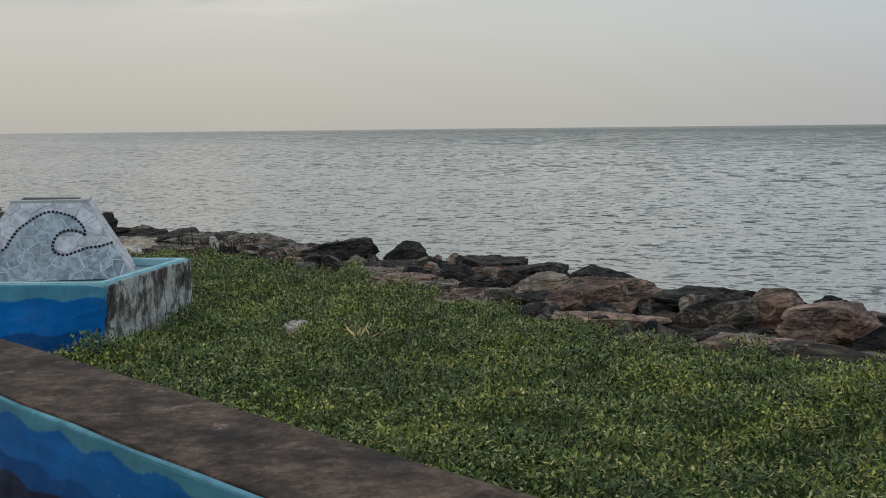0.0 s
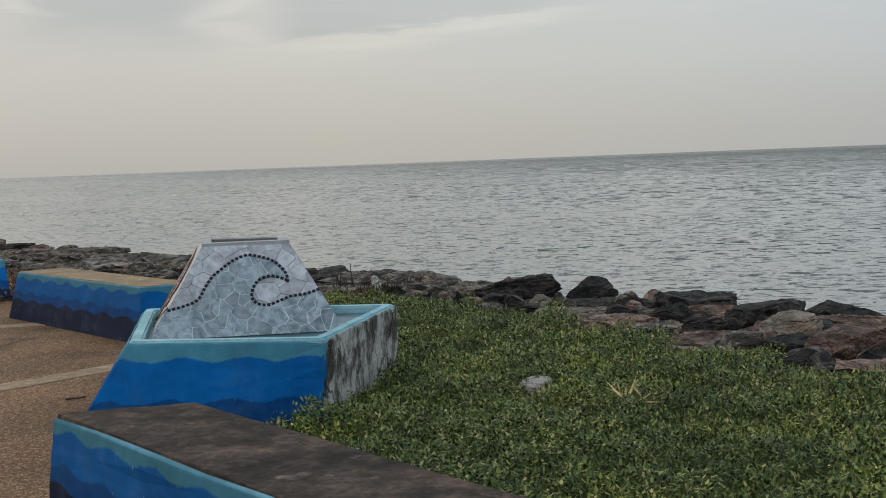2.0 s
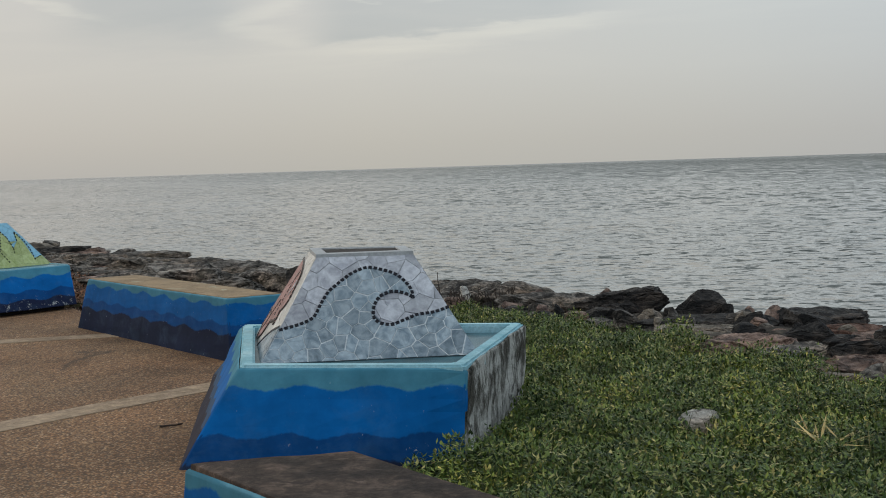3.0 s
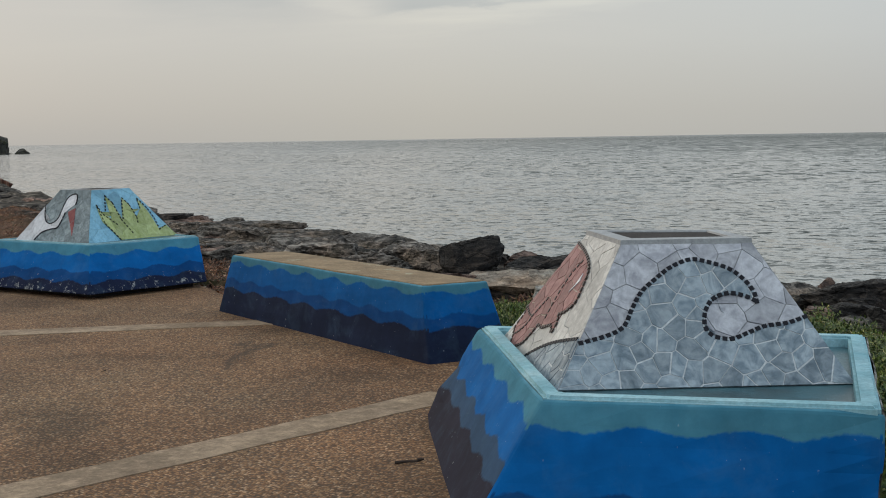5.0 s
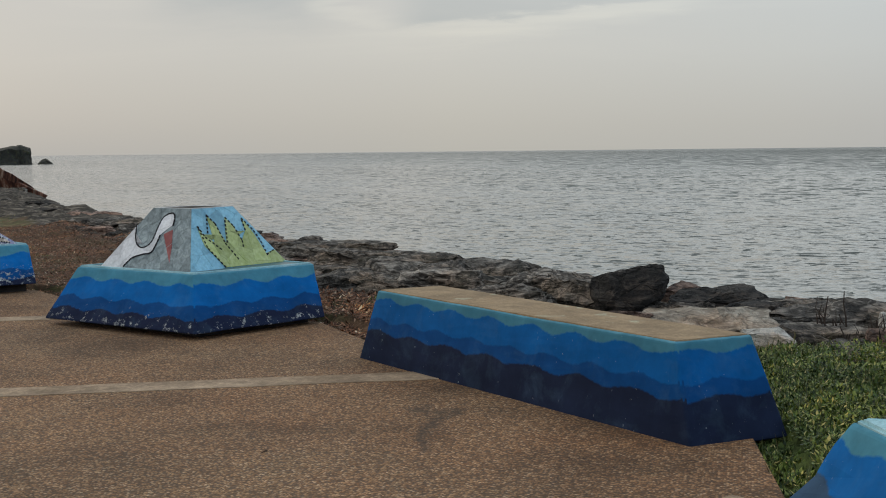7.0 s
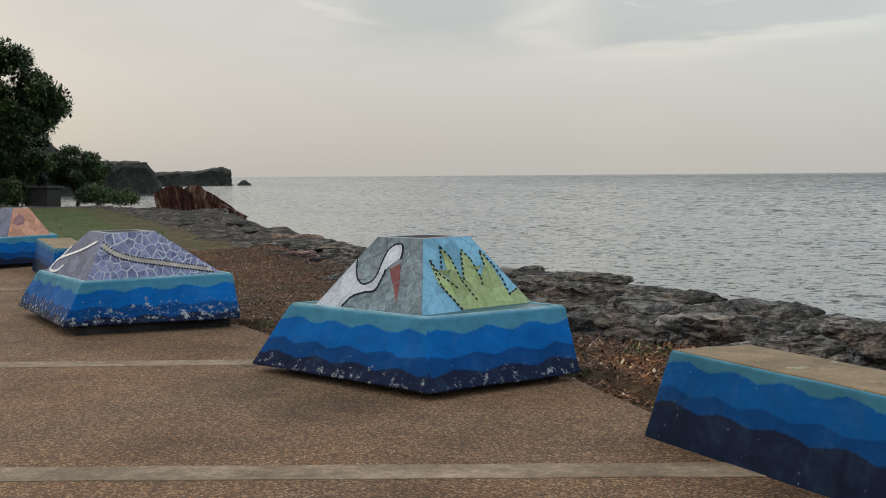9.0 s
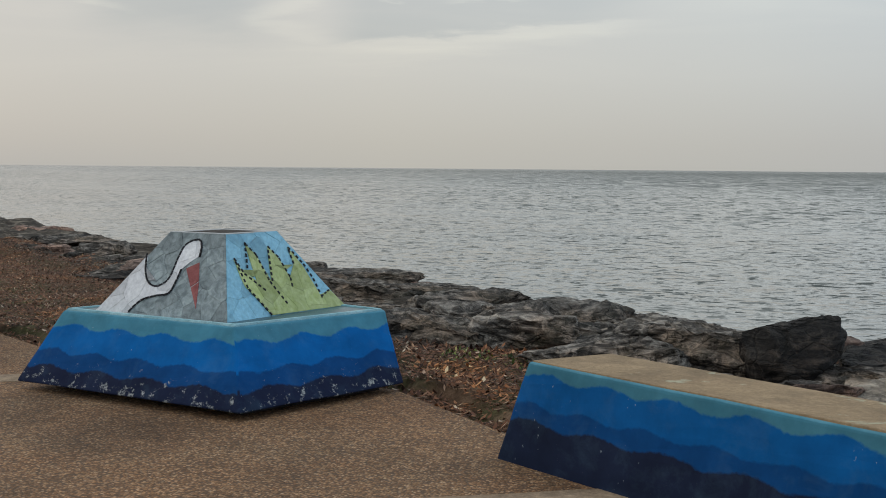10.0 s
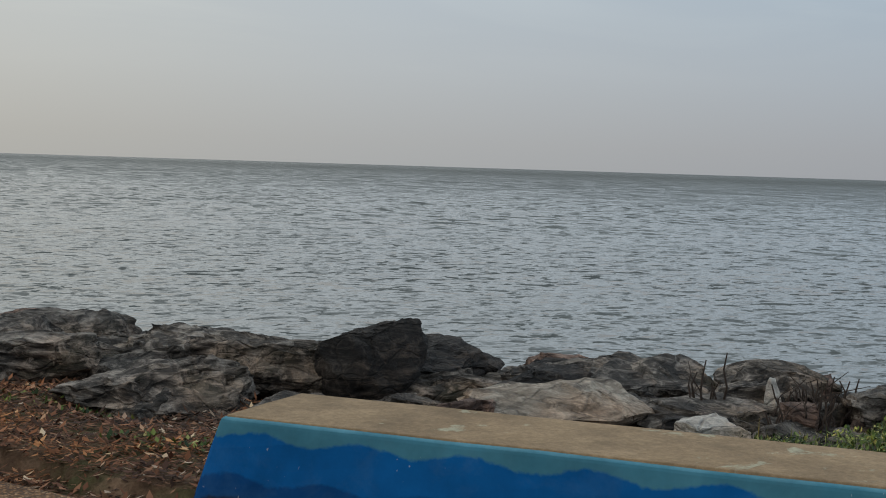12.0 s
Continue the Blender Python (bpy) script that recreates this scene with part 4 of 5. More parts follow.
curve.region([(0.56, 0.57), (0.69, 0.65), (0.74, 0.38), (0.76, 0.12)], 0.30, 43, T_RED, M_WHITE_GROUT)
leaf.tiles(0.13, 44, T_SKY, grout=0.0014)
leaf.region([(0.35, 0.01), (0.27, 0.21), (0.18, 0.37), (0.15, 0.47), (0.09, 0.71), (0.16, 0.58), (0.31, 0.42), (0.29, 0.87), (0.40, 0.73), (0.46, 0.40), (0.63, 0.82), (0.69, 0.67), (0.68, 0.42),
             (0.83, 0.58), (0.93, 0.79), (0.92, 0.53), (0.86, 0.17), (0.99, 0.22), (1.0, 0.0)], 0.15, 45, T_GREEN, T_GREEN, 0.0014)
for line in ([(0.35, 0.01), (0.20, 0.35), (0.09, 0.71), (0.19, 0.52), (0.36, 0.31)], [(0.24, 0.58), (0.29, 0.87), (0.40, 0.73), (0.44, 0.40), (0.52, 0.09)],
             [(0.47, 0.40), (0.63, 0.82), (0.69, 0.67), (0.68, 0.42), (0.64, 0.29)], [(0.83, 0.58), (0.93, 0.79), (0.95, 0.57), (0.92, 0.38), (0.86, 0.15), (0.99, 0.22)]):
    for a, b in zip(line, line[1:]):
        leaf.dashes([a, b], T_BLACK, 0.024, 0.013, 0.016)
far_a.tiles(0.16, 46, T_SKY)
far_b.tiles(0.16, 47, T_GREY)

# violet monument: a grey side with a white hook, a violet side with a beaded sandy band
hook, violet, far_a, far_b = faces_of(2)
hook.tiles(0.20, 51, T_VIOLET_GREY, grout=0.002)
for line in ([(0.85, 0.80), (0.45, 0.58), (0.06, 0.34), (0.05, 0.18), (0.10, 0.05), (0.26, 0.06), (0.31, 0.18)], [(0.02, 0.62), (0.06, 0.34)]):
    hook.dashes(line, T_WHITE, 0.05, 0.030, 0.001)
violet.region([(0.0, 0.0), (1.0, 0.0), (1.0, 1.0), (0.0, 1.0)], 0.085, 52, T_PURPLE, M_WHITE_GROUT, 0.010)
BAND = [(0.02, 0.74), (0.20, 0.54), (0.40, 0.40), (0.57, 0.32), (0.77, 0.21), (0.96, 0.10)]
violet.region([(a, b + 0.06) for a, b in BAND] + [(a, b - 0.06) for a, b in reversed(BAND)], 0.10, 53, T_SAND, T_SAND, lift=0.005)
violet.dashes([(a, b + 0.06) for a, b in BAND], T_BLACK, 0.015, 0.015, 0.014, 0.004)
violet.dashes([(a, b - 0.06) for a, b in BAND], T_BLACK, 0.015, 0.015, 0.014, 0.004)
far_a.tiles(0.18, 54, T_PURPLE)
far_b.tiles(0.18, 55, T_PURPLE)

# peach monument
dusk, peach, far_a, far_b = faces_of(3)
dusk.tiles(0.16, 61, T_VIOLET_GREY)
peach.tiles(0.15, 62, T_PEACH, grout=0.003)
peach.region([(0.10, 0.45), (0.22, 0.38), (0.42, 0.42), (0.50, 0.55), (0.46, 0.70), (0.30, 0.78), (0.14, 0.68)], 0.30, 63, T_PINK, T_PEACH)
far_a.tiles(0.18, 64, T_PEACH)
far_b.tiles(0.18, 65, T_PEACH)

# mortared tops; each opening is a solid slab coloured as its shade
for root, o, b, t, z, seed in PYRAMIDS:
    lip = 1.0 if root is wave_monument else 0.3
    tt = sub(t, o)
    bm = bmesh.new()
    rings = [[bm.verts.new((x, y, h)) for x, y in offset_poly(tt, d)] for d, h in ((0.012 * lip, z - 0.02 * lip), (0.010 * lip, z + 0.008 * lip), (-0.055, z + 0.010 * lip), (-0.06, z - 0.01))]
    for A, B in zip(rings, rings[1:]):
        for i in range(4):
            bm.faces.new((A[i], A[(i + 1) % 4], B[(i + 1) % 4], B[i]))
    part("cap_rim", bm, M_GROUT, root, "grey mortar rim")
    inner = offset_poly(tt, -0.058)
    part("cap_bed", frustum(inner, inner, z - 0.04, z + 0.002), M_RECESS_SHADE, root, "dark slab painted as the shade of an open top")


# ---- rocks ----
def rock_bm(seed, sx, sy, sz, subdiv=4, flat_top=0.5):
    rnd = random.Random(seed)
    bm = bmesh.new()
    bmesh.ops.create_icosphere(bm, subdivisions=subdiv, radius=1.0)
    cuts = [(Vector((rnd.gauss(0, 0.25), rnd.gauss(0, 0.25), 1)).normalized(), rnd.uniform(0.45, 0.7))] if rnd.random() < flat_top else []
    for _ in range(16):
        n = Vector((rnd.gauss(0, 1), rnd.gauss(0, 1), rnd.gauss(0, 0.8))).normalized()
        cuts.append((n, rnd.uniform(0.55, 0.85)))
    off = Vector((rnd.uniform(0, 50), rnd.uniform(0, 50), rnd.uniform(0, 50)))
    k = max(sx, sy)
    dip = Vector((rnd.gauss(0, 0.12), rnd.gauss(0, 0.12), 1)).normalized()
    for v in bm.verts:
        q = v.co
        p = q + noise.noise_vector(q * 1.3 + off) * 0.30
        for n, d in cuts:
            e = p.dot(n) - d
            if e > 0:
                p -= n * e
        bed = p.dot(dip) * 5.0 + noise.noise(q * 1.5 + off) * 0.7
        step = noise.noise(Vector((q.x + off.x, q.y + off.y, bed + off.z)))
        p *= 1 + 0.10 * step
        p = Vector((p.x * sx, p.y * sy, p.z * sz))
        chip = noise.noise(q * 4.3 + off)
        p -= Vector((q.x, q.y, q.z * 0.5)) * k * 0.075 * max(0.0, chip) ** 0.7
        p += noise.noise_vector(q * 6 + off) * 0.030 * k + noise.noise_vector(q * 15 + off) * 0.016 * k
        v.co = p
    return bm


KIND = {"R": (M_ROCK_RUST, "rust-red stained shore rock among dark boulders"), "D": (M_ROCK_DARK, "black wet angular boulder on the shore"), "P": (M_ROCK_PINK, "pinkish tan layered shore rock"),
        "G": (M_ROCK, "grey layered weathered shore rock"), "W": (M_ROCK_PALE, "pale tan smooth shore rock"), "C": (M_ROCK_CHALK, "rounded chalky white stone among shore rocks")}


def rock(x, y, w, h, kind, seed, turn=0.0, deep=0.75, subdiv=4, sink=0.10, name="shore_rock", lean=0.0):
    mat, label = KIND[kind]
    sink = max(sink, 0.06 - height(*uv_of(x, y)))
    sink = min(sink, 0.9)
    bm = rock_bm(seed, w * 0.66, w * 0.66 * deep, (h + sink) * 0.60, subdiv)
    for v in bm.verts:
        v.co.x += lean * v.co.z
    me = mesh_of(bm, name, mat)
    for f in me.polygons:
        f.use_smooth = True
    me.set_sharp_from_angle(angle=radians(24))
    ob = new(name, me)
    high = max(v.co.z for v in me.vertices)
    ob.matrix_world = pose(x, y, h - high, 0, 0, turn)
    return tagged(ob, label, "rock", "shore rocks")


# by the weeds
for i, (x, y, w, h, kind) in enumerate([
        (-1.82, 14.53, 0.85, 0.24, "D"), (-1.15, 14.57, 0.5, 0.2, "D"), (-1.14, 13.51, 1.33, 0.08, "D"), (-1.22, 12.65, 0.91, 0.12, "W"), (-0.9, 12.08, 0.96, 0.12, "P"),
        (-0.7, 13.23, 0.42, 0.15, "D"), (-0.05, 13.7, 0.99, 0.11, "D"), (-0.34, 12.3, 0.41, 0.19, "D"), (0.03, 12.57, 0.48, 0.13, "R"), (0.4, 11.96, 0.68, 0.24, "D"),
        (-0.03, 11.79, 0.6, 0.13, "D"), (0.01, 11.27, 0.89, 0.09, "P"), (0.56, 11.42, 0.51, 0.21, "W"), (1.1, 12.31, 0.67, 0.16, "D"), (1.16, 11.8, 0.84, 0.13, "P")]):
    rock(x, y, w, h, kind, 100 + i, 8 + 14 * math.sin(i * 2.3), 0.6, 5 if w > 0.8 else 4)
for i, (x, y, w, h, kind) in enumerate([
        (0.45, 10.72, 0.52, 0.13, "D"), (0.86, 10.64, 0.66, 0.21, "P"), (0.52, 10.23, 0.36, 0.11, "G"), (1.02, 9.74, 0.76, 0.12, "P"), (-0.41, 10.69, 0.38, 0.07, "W"),
        (1.97, 11.08, 0.96, 0.15, "D"), (1.81, 9.62, 0.55, 0.28, "G"), (2.22, 9.68, 0.47, 0.3, "P"), (2.65, 9.28, 0.76, 0.27, "P"), (2.91, 10.55, 0.37, 0.13, "D"),
        (1.24, 9.01, 0.84, 0.08, "P"), (1.87, 8.8, 0.75, 0.09, "P"), (2.76, 8.73, 0.34, 0.19, "D"), (1.91, 8.94, 0.3, 0.09, "W"), (3.04, 8.82, 0.52, 0.23, "P")]):
    rock(x, y, w, h, kind, 120 + i, 6 + 14 * math.sin(i * 1.7), 0.6)
# behind the second bench
for i, (x, y, w, h, kind) in enumerate([
        (-2.7, 14.95, 0.95, 0.16, "G"), (-3.3, 15.45, 0.80, 0.20, "G"), (-4.55, 16.0, 0.90, 0.16, "D"), (-7.55, 17.1, 0.85, 0.30, "G"), (-6.9, 16.3, 1.25, 0.25, "G"), (-6.4, 17.6, 1.2, 0.20, "G"),
        (-5.05, 16.65, 0.72, 0.18, "D"), (-4.35, 16.15, 0.95, 0.17, "G"), (-4.98, 15.15, 1.12, 0.20, "W"), (-4.40, 14.75, 0.24, 0.10, "D")]):
    rock(x, y, w, h, kind, 140 + i, 20 + 14 * math.sin(i * 1.3), subdiv=5 if w > 0.7 and kind != "W" else 4)
for i, (x, y, w, h, kind) in enumerate([
        (-4.46, 14.34, 0.40, 0.17, "C"), (-3.2, 15.55, 0.95, 0.20, "G"), (-4.1, 15.0, 0.85, 0.11, "G"), (-3.95, 14.4, 0.45, 0.10, "G"), (-3.85, 13.95, 0.45, 0.09, "W"), (-5.62, 15.72, 0.52, 0.08, "G"),
        (-4.8, 17.4, 0.85, 0.12, "D"), (-4.1, 16.75, 0.56, 0.12, "P"), (-3.55, 15.3, 0.70, 0.15, "G"), (-1.29, 9.15, 0.22, 0.13, "C"), (-3.58, 15.03, 0.12, 0.22, "C")]):
    rock(x, y, w, h, kind, 160 + i, 15 + 14 * math.sin(i * 1.9), sink=0.05 if w < 0.3 else 0.10)
rock(-5.72, 16.25, 0.56, 0.44, "D", 147, 12, 0.9, 5, lean=0.36)
# beyond the leaf monument
for i, (x, y, w, h, kind) in enumerate([
        (-16.5, 26.1, 1.3, 0.25, "G"), (-14.8, 24.0, 0.9, 0.30, "G"), (-12.9, 21.7, 0.9, 0.26, "P"), (-10.1, 21.1, 1.2, 0.22, "G"), (-9.2, 19.9, 1.2, 0.22, "G"), (-8.1, 17.9, 0.95, 0.26, "G"),
        (-7.75, 17.35, 0.7, 0.34, "G"), (-6.9, 17.0, 0.9, 0.2, "G"), (-9.2, 21.0, 0.8, 0.13, "P"), (-9.4, 17.9, 0.40, 0.12, "P"), (-6.4, 17.6, 0.9, 0.2, "G"), (-7.5, 18.0, 1.2, 0.30, "G"), (-8.5, 18.8, 1.3, 0.28, "G"), (-6.65, 17.2, 0.9, 0.27, "G"), (-5.2, 17.1, 0.5, 0.20, "P"), (-11.6, 19.9, 0.5, 0.12, "P"), (-12.4, 20.6, 0.45, 0.10, "W")]):
    rock(x, y, w, h, kind, 180 + i, 30 + 14 * math.sin(i * 1.1), subdiv=5 if w > 0.85 else 4)
# long bedded ledges along the bank
for i, (x, y, w, h) in enumerate([(-7.6, 17.85, 2.5, 0.27), (-9.7, 19.8, 2.8, 0.24), (-6.35, 16.95, 1.7, 0.27), (-11.4, 21.3, 2.6, 0.22), (-5.2, 16.0, 1.5, 0.13), (-8.4, 17.6, 1.5, 0.2)]):
    rock(x, y, w, h, "G", 220 + i, -42 + 9 * math.sin(i * 2.1), 0.42, 5, name="rock_ledge")
# ledges and rubble filling the band between
rnd = random.Random(5)
for i in range(230):
    u = rnd.uniform(1.5, 30) if i < 195 else rnd.uniform(30, 58)
    lo, hi = interp(u, ROCK_FROM), interp(u, ROCK_TO)
    v = rnd.uniform(lo + 0.1, hi + 0.5)
    x, y = xy_of(u, v)
    w = rnd.uniform(0.18, 0.7) if u < 14 else rnd.uniform(0.35, 1.15)
    h = rnd.uniform(0.05, 0.13) if u < 14 else rnd.uniform(0.05, 0.20)
    kind = rnd.choice("PPDDGG" if u < 13 else "GGGGDP")
    ob = rock(x, y, w, h, kind, 300 + i, rnd.uniform(20, 60), rnd.uniform(0.45, 0.8), 3 if w < 0.5 else 4)
    ob.location.z += min(0.0, height(u, v) + 0.05)

# broken stones wedged between the boulders by the weeds
for i in range(90):
    u = rnd.uniform(4.0, 13.5)
    v = rnd.uniform(interp(u, ROCK_FROM) - 0.05, interp(u, ROCK_TO) + 0.1)
    x, y = xy_of(u, v)
    w = rnd.uniform(0.10, 0.34)
    rock(x, y, w, rnd.uniform(0.05, 0.14), rnd.choice("PDDDGGW"), 600 + i, rnd.uniform(0, 90), rnd.uniform(0.5, 0.9), 3, name="loose_stone")

# ---- the far shore ----
M_CLIFF = mat_rock("dark_headland_rock", (0.006, 0.007, 0.006), (0.018, 0.019, 0.016), (0.050, 0.048, 0.040), 0.6)
EYE = Vector((-6.1, 7.55, 0))


def headland(name, ridge, label, depth=40.0, seed=1):
    """A cliff along a line of (bearing, distance, height), rough-faced, its top running back from the sea."""
    fine = []
    for (a0, d0, h0), (a1, d1, h1) in zip(ridge, ridge[1:]):
        for k in range(10):
            t = k / 10
            fine.append((a0 + (a1 - a0) * t, d0 + (d1 - d0) * t, h0 + (h1 - h0) * t))
    fine.append(ridge[-1])
    noise.seed_set(seed)
    bm = bmesh.new()
    rows = []
    for i, (a, d, h) in enumerate(fine):
        out = Vector((-math.sin(radians(a)), math.cos(radians(a)), 0))
        row = []
        for s, f in ((-2.0, 0.0), (-0.4, 0.18), (0.0, 0.42), (0.6, 0.66), (0.9, 0.86), (2.5, 1.0), (9.0, 1.08), (depth, 1.05)):
            p = EYE + out * (d + s)
            p.z = SEA_LEVEL - 0.5 + (h - SEA_LEVEL + 0.5) * f
            p += noise.noise_vector(p * 0.35) * (0.9 if 0 < f < 0.95 else 0.25) + noise.noise_vector(p * 1.3) * 0.25
            row.append(bm.verts.new(p))
        rows.append(row)
    for A, B in zip(rows, rows[1:]):
        for j in range(len(A) - 1):
            bm.faces.new((A[j], B[j], B[j + 1], A[j + 1]))
    bmesh.ops.recalc_face_normals(bm, faces=bm.faces)
    return solid(name, bm, M_CLIFF, label, "headland", "headlands along the coast")


headland("headland", [(45.0, 175, 6.0), (41.5, 185, 4.6), (40.2, 190, 3.6), (39.2, 190, 3.7), (37.8, 191, 3.6), (37.35, 192, 1.6), (37.0, 194, -1.6)], "dark rocky headland with a grassy top above the sea", 60, 3)
headland("headland", [(39.5, 330, 3.2), (37.4, 345, 2.5), (35.4, 355, 2.9), (34.35, 360, 4.2), (33.9, 360, 3.2), (33.85, 361, -1.6)], "far dark headland ending in a steep point", 70, 4)
headland("headland", [(33.65, 356, -1.7), (33.45, 356, -0.3), (33.25, 356, 0.3), (33.05, 356, -0.5), (32.85, 356, -1.7)], "small dark rock islet off the point", 5, 6)
headland("headland", [(50.0, 280, 12.0), (46, 280, 12.0), (42.2, 285, 9.4), (41.0, 290, 5.0), (39.5, 300, 1.0)], "low pale hill behind the trees", 80, 8)


def mat_rust():
    m, nt, b = material("rusted_plate", 0.85, 0.25)
    p = local(nt)
    v = noise_tex(nt, scaled(nt, p, 4.2, 4.2, 0.6), 1.0, 6.0, 0.65)
    c = ramp(nt, v, [(0.34, (0.022, 0.014, 0.012)), (0.47, (0.10, 0.040, 0.026)), (0.55, (0.22, 0.095, 0.060)), (0.66, (0.46, 0.35, 0.27))])
    colour(nt, b, mix(nt, ramp(nt, noise_tex(nt, p, 14, 5, 0.7), [(0.35, 0.5), (0.65, 1.0)]), (0.02, 0.012, 0.01), c))
    bump(nt, b, v, 0.5, 0.05)
    return m


M_RUST = mat_rust()
wreck = thing("ship_wreck", (-34.8, 48.2, -0.15), "rusted broken bow of a wrecked boat on the shore", "wreck")
axis = Vector((0.98, -0.12, 0)).normalized()
for side in (-1, 1):
    bm = bmesh.new()
    rows = []
    for i in range(15):
        t = i / 14
        x = -2.3 + 4.6 * t
        half = 0.75 * (1 - t ** 2.2) + 0.02
        top = (0.85 + 1.4 * t if t < 0.25 else 1.2 - 1.45 * (t - 0.25)) + 0.04 * math.sin(i * 2.7) * (t < 0.6) - 0.10 * (i in (1, 3))
        low = -0.15 + 0.12 * max(0, t - 0.7)
        row = []
        for j in range(7):
            s = j / 6
            y = side * half * (0.55 + 0.45 * s)
            p = axis * x + Vector((-axis.y, axis.x, 0)) * y
            p.z = low + (max(top, low + 0.04) - low) * s
            row.append(bm.verts.new(p + noise.noise_vector(p * 3) * 0.03))
        rows.append(row)
    for A, B in zip(rows, rows[1:]):
        for j in range(6):
            bm.faces.new((A[j], B[j], B[j + 1], A[j + 1]))
    bmesh.ops.solidify(bm, geom=bm.faces[:], thickness=0.03)
    part("hull_side", bm, M_RUST, wreck, "rust-streaked hull plating")
for i in range(5):
    x = -2.1 + i * 0.42
    half = 0.75 * (1 - ((x + 2.3) / 4.6) ** 2.2)
    for side in (-1, 1):
        c = axis * x + Vector((-axis.y, axis.x, 0)) * side * half * 0.72
        bm = bmesh.new()
        t = (x + 2.3) / 4.6
        h = (0.85 + 1.4 * t if t < 0.25 else 1.2 - 1.45 * (t - 0.25)) + 0.10 + 0.04 * math.sin(i * 1.9)
        bmesh.ops.create_cube(bm, size=1, matrix=Matrix.Translation(c + Vector((0, 0, h / 2 - 0.1))) @ Matrix.Diagonal((0.05, 0.05, h, 1)))
        part("rib", bm, M_RUST, wreck, "bent rusty frame")
bm = bmesh.new()
tip = [axis * a + Vector((0, 0, z)) for a, z in ((1.2, 0.45), (2.75, -0.02), (2.6, -0.16), (1.2, 0.2))]
ring = [[bm.verts.new(p + Vector((-axis.y, axis.x, 0)) * s * 0.05) for p in tip] for s in (-1, 1)]
for i in range(4):
    bm.faces.new((ring[0][i - 1], ring[0][i], ring[1][i], ring[1][i - 1]))
bm.faces.new(ring[0]), bm.faces.new(ring[1][::-1])
part("stem_post", bm, M_RUST, wreck, "dark pointed stem of the bow")
wreck.scale = (0.90, 0.90, 1.12)

M_HUT = mat_concrete("dark_weathered_wall", (0.05, 0.045, 0.04), (0.09, 0.08, 0.07), (0.02, 0.02, 0.018), 0.5)
hut = thing("hut", (-49.2, 54.6, 0), "low dark weathered concrete hut beside shrubs", "hut")
sq = [(-0.75, -0.5), (0.75, -0.5), (0.75, 0.5), (-0.75, 0.5)]
part("wall", frustum(sq, sq, -0.1, 0.92, 0.02), M_HUT, hut)
part("roof", frustum(offset_poly(sq, 0.15), offset_poly(sq, 0.12), 0.92, 1.02, 0.01), M_HUT, hut, "flat overhanging roof slab")


# ---- plants and litter ----
def mat_leaf(name, stops, rough=0.6, patch=1.1):
    m, nt, b = material(name, rough, 0.25)
    isl = nt.nodes.new("ShaderNodeNewGeometry")
    c = ramp(nt, isl.outputs["Random Per Island"], stops)
    big = noise_tex(nt, isl.outputs["Position"], patch, 4.0, 0.6)
    colour(nt, b, mix(nt, 1.0, c, ramp(nt, big, [(0.32, (0.50, 0.56, 0.52)), (0.50, (1.0, 1.0, 0.95)), (0.68, (1.6, 1.38, 0.85))]), "MULTIPLY"))
    return m


M_WEED = mat_leaf("weed_leaves", [(0.0, (0.011, 0.023, 0.007)), (0.28, (0.038, 0.070, 0.016)), (0.58, (0.092, 0.138, 0.030)), (0.85, (0.195, 0.232, 0.062)), (1.0, (0.42, 0.36, 0.16))], patch=2.0)
M_BLADE = mat_leaf("grass_blades", [(0.0, (0.038, 0.052, 0.018)), (0.6, (0.078, 0.098, 0.032)), (1.0, (0.17, 0.145, 0.072))])
M_MEADOW = mat_leaf("meadow_blades", [(0.0, (0.040, 0.058, 0.018)), (0.6, (0.078, 0.098, 0.030)), (1.0, (0.16, 0.135, 0.065))])
M_LITTER = mat_leaf("dry_litter", [(0.0, (0.026, 0.015, 0.011)), (0.40, (0.080, 0.036, 0.024)), (0.72, (0.185, 0.078, 0.044)), (0.93, (0.30, 0.15, 0.09)), (1.0, (0.52, 0.43, 0.35))], 0.85)
M_CROWN = mat_leaf("tree_leaves", [(0.0, (0.022, 0.038, 0.016)), (0.5, (0.055, 0.088, 0.032)), (1.0, (0.105, 0.145, 0.052))], 0.55, 0.5)


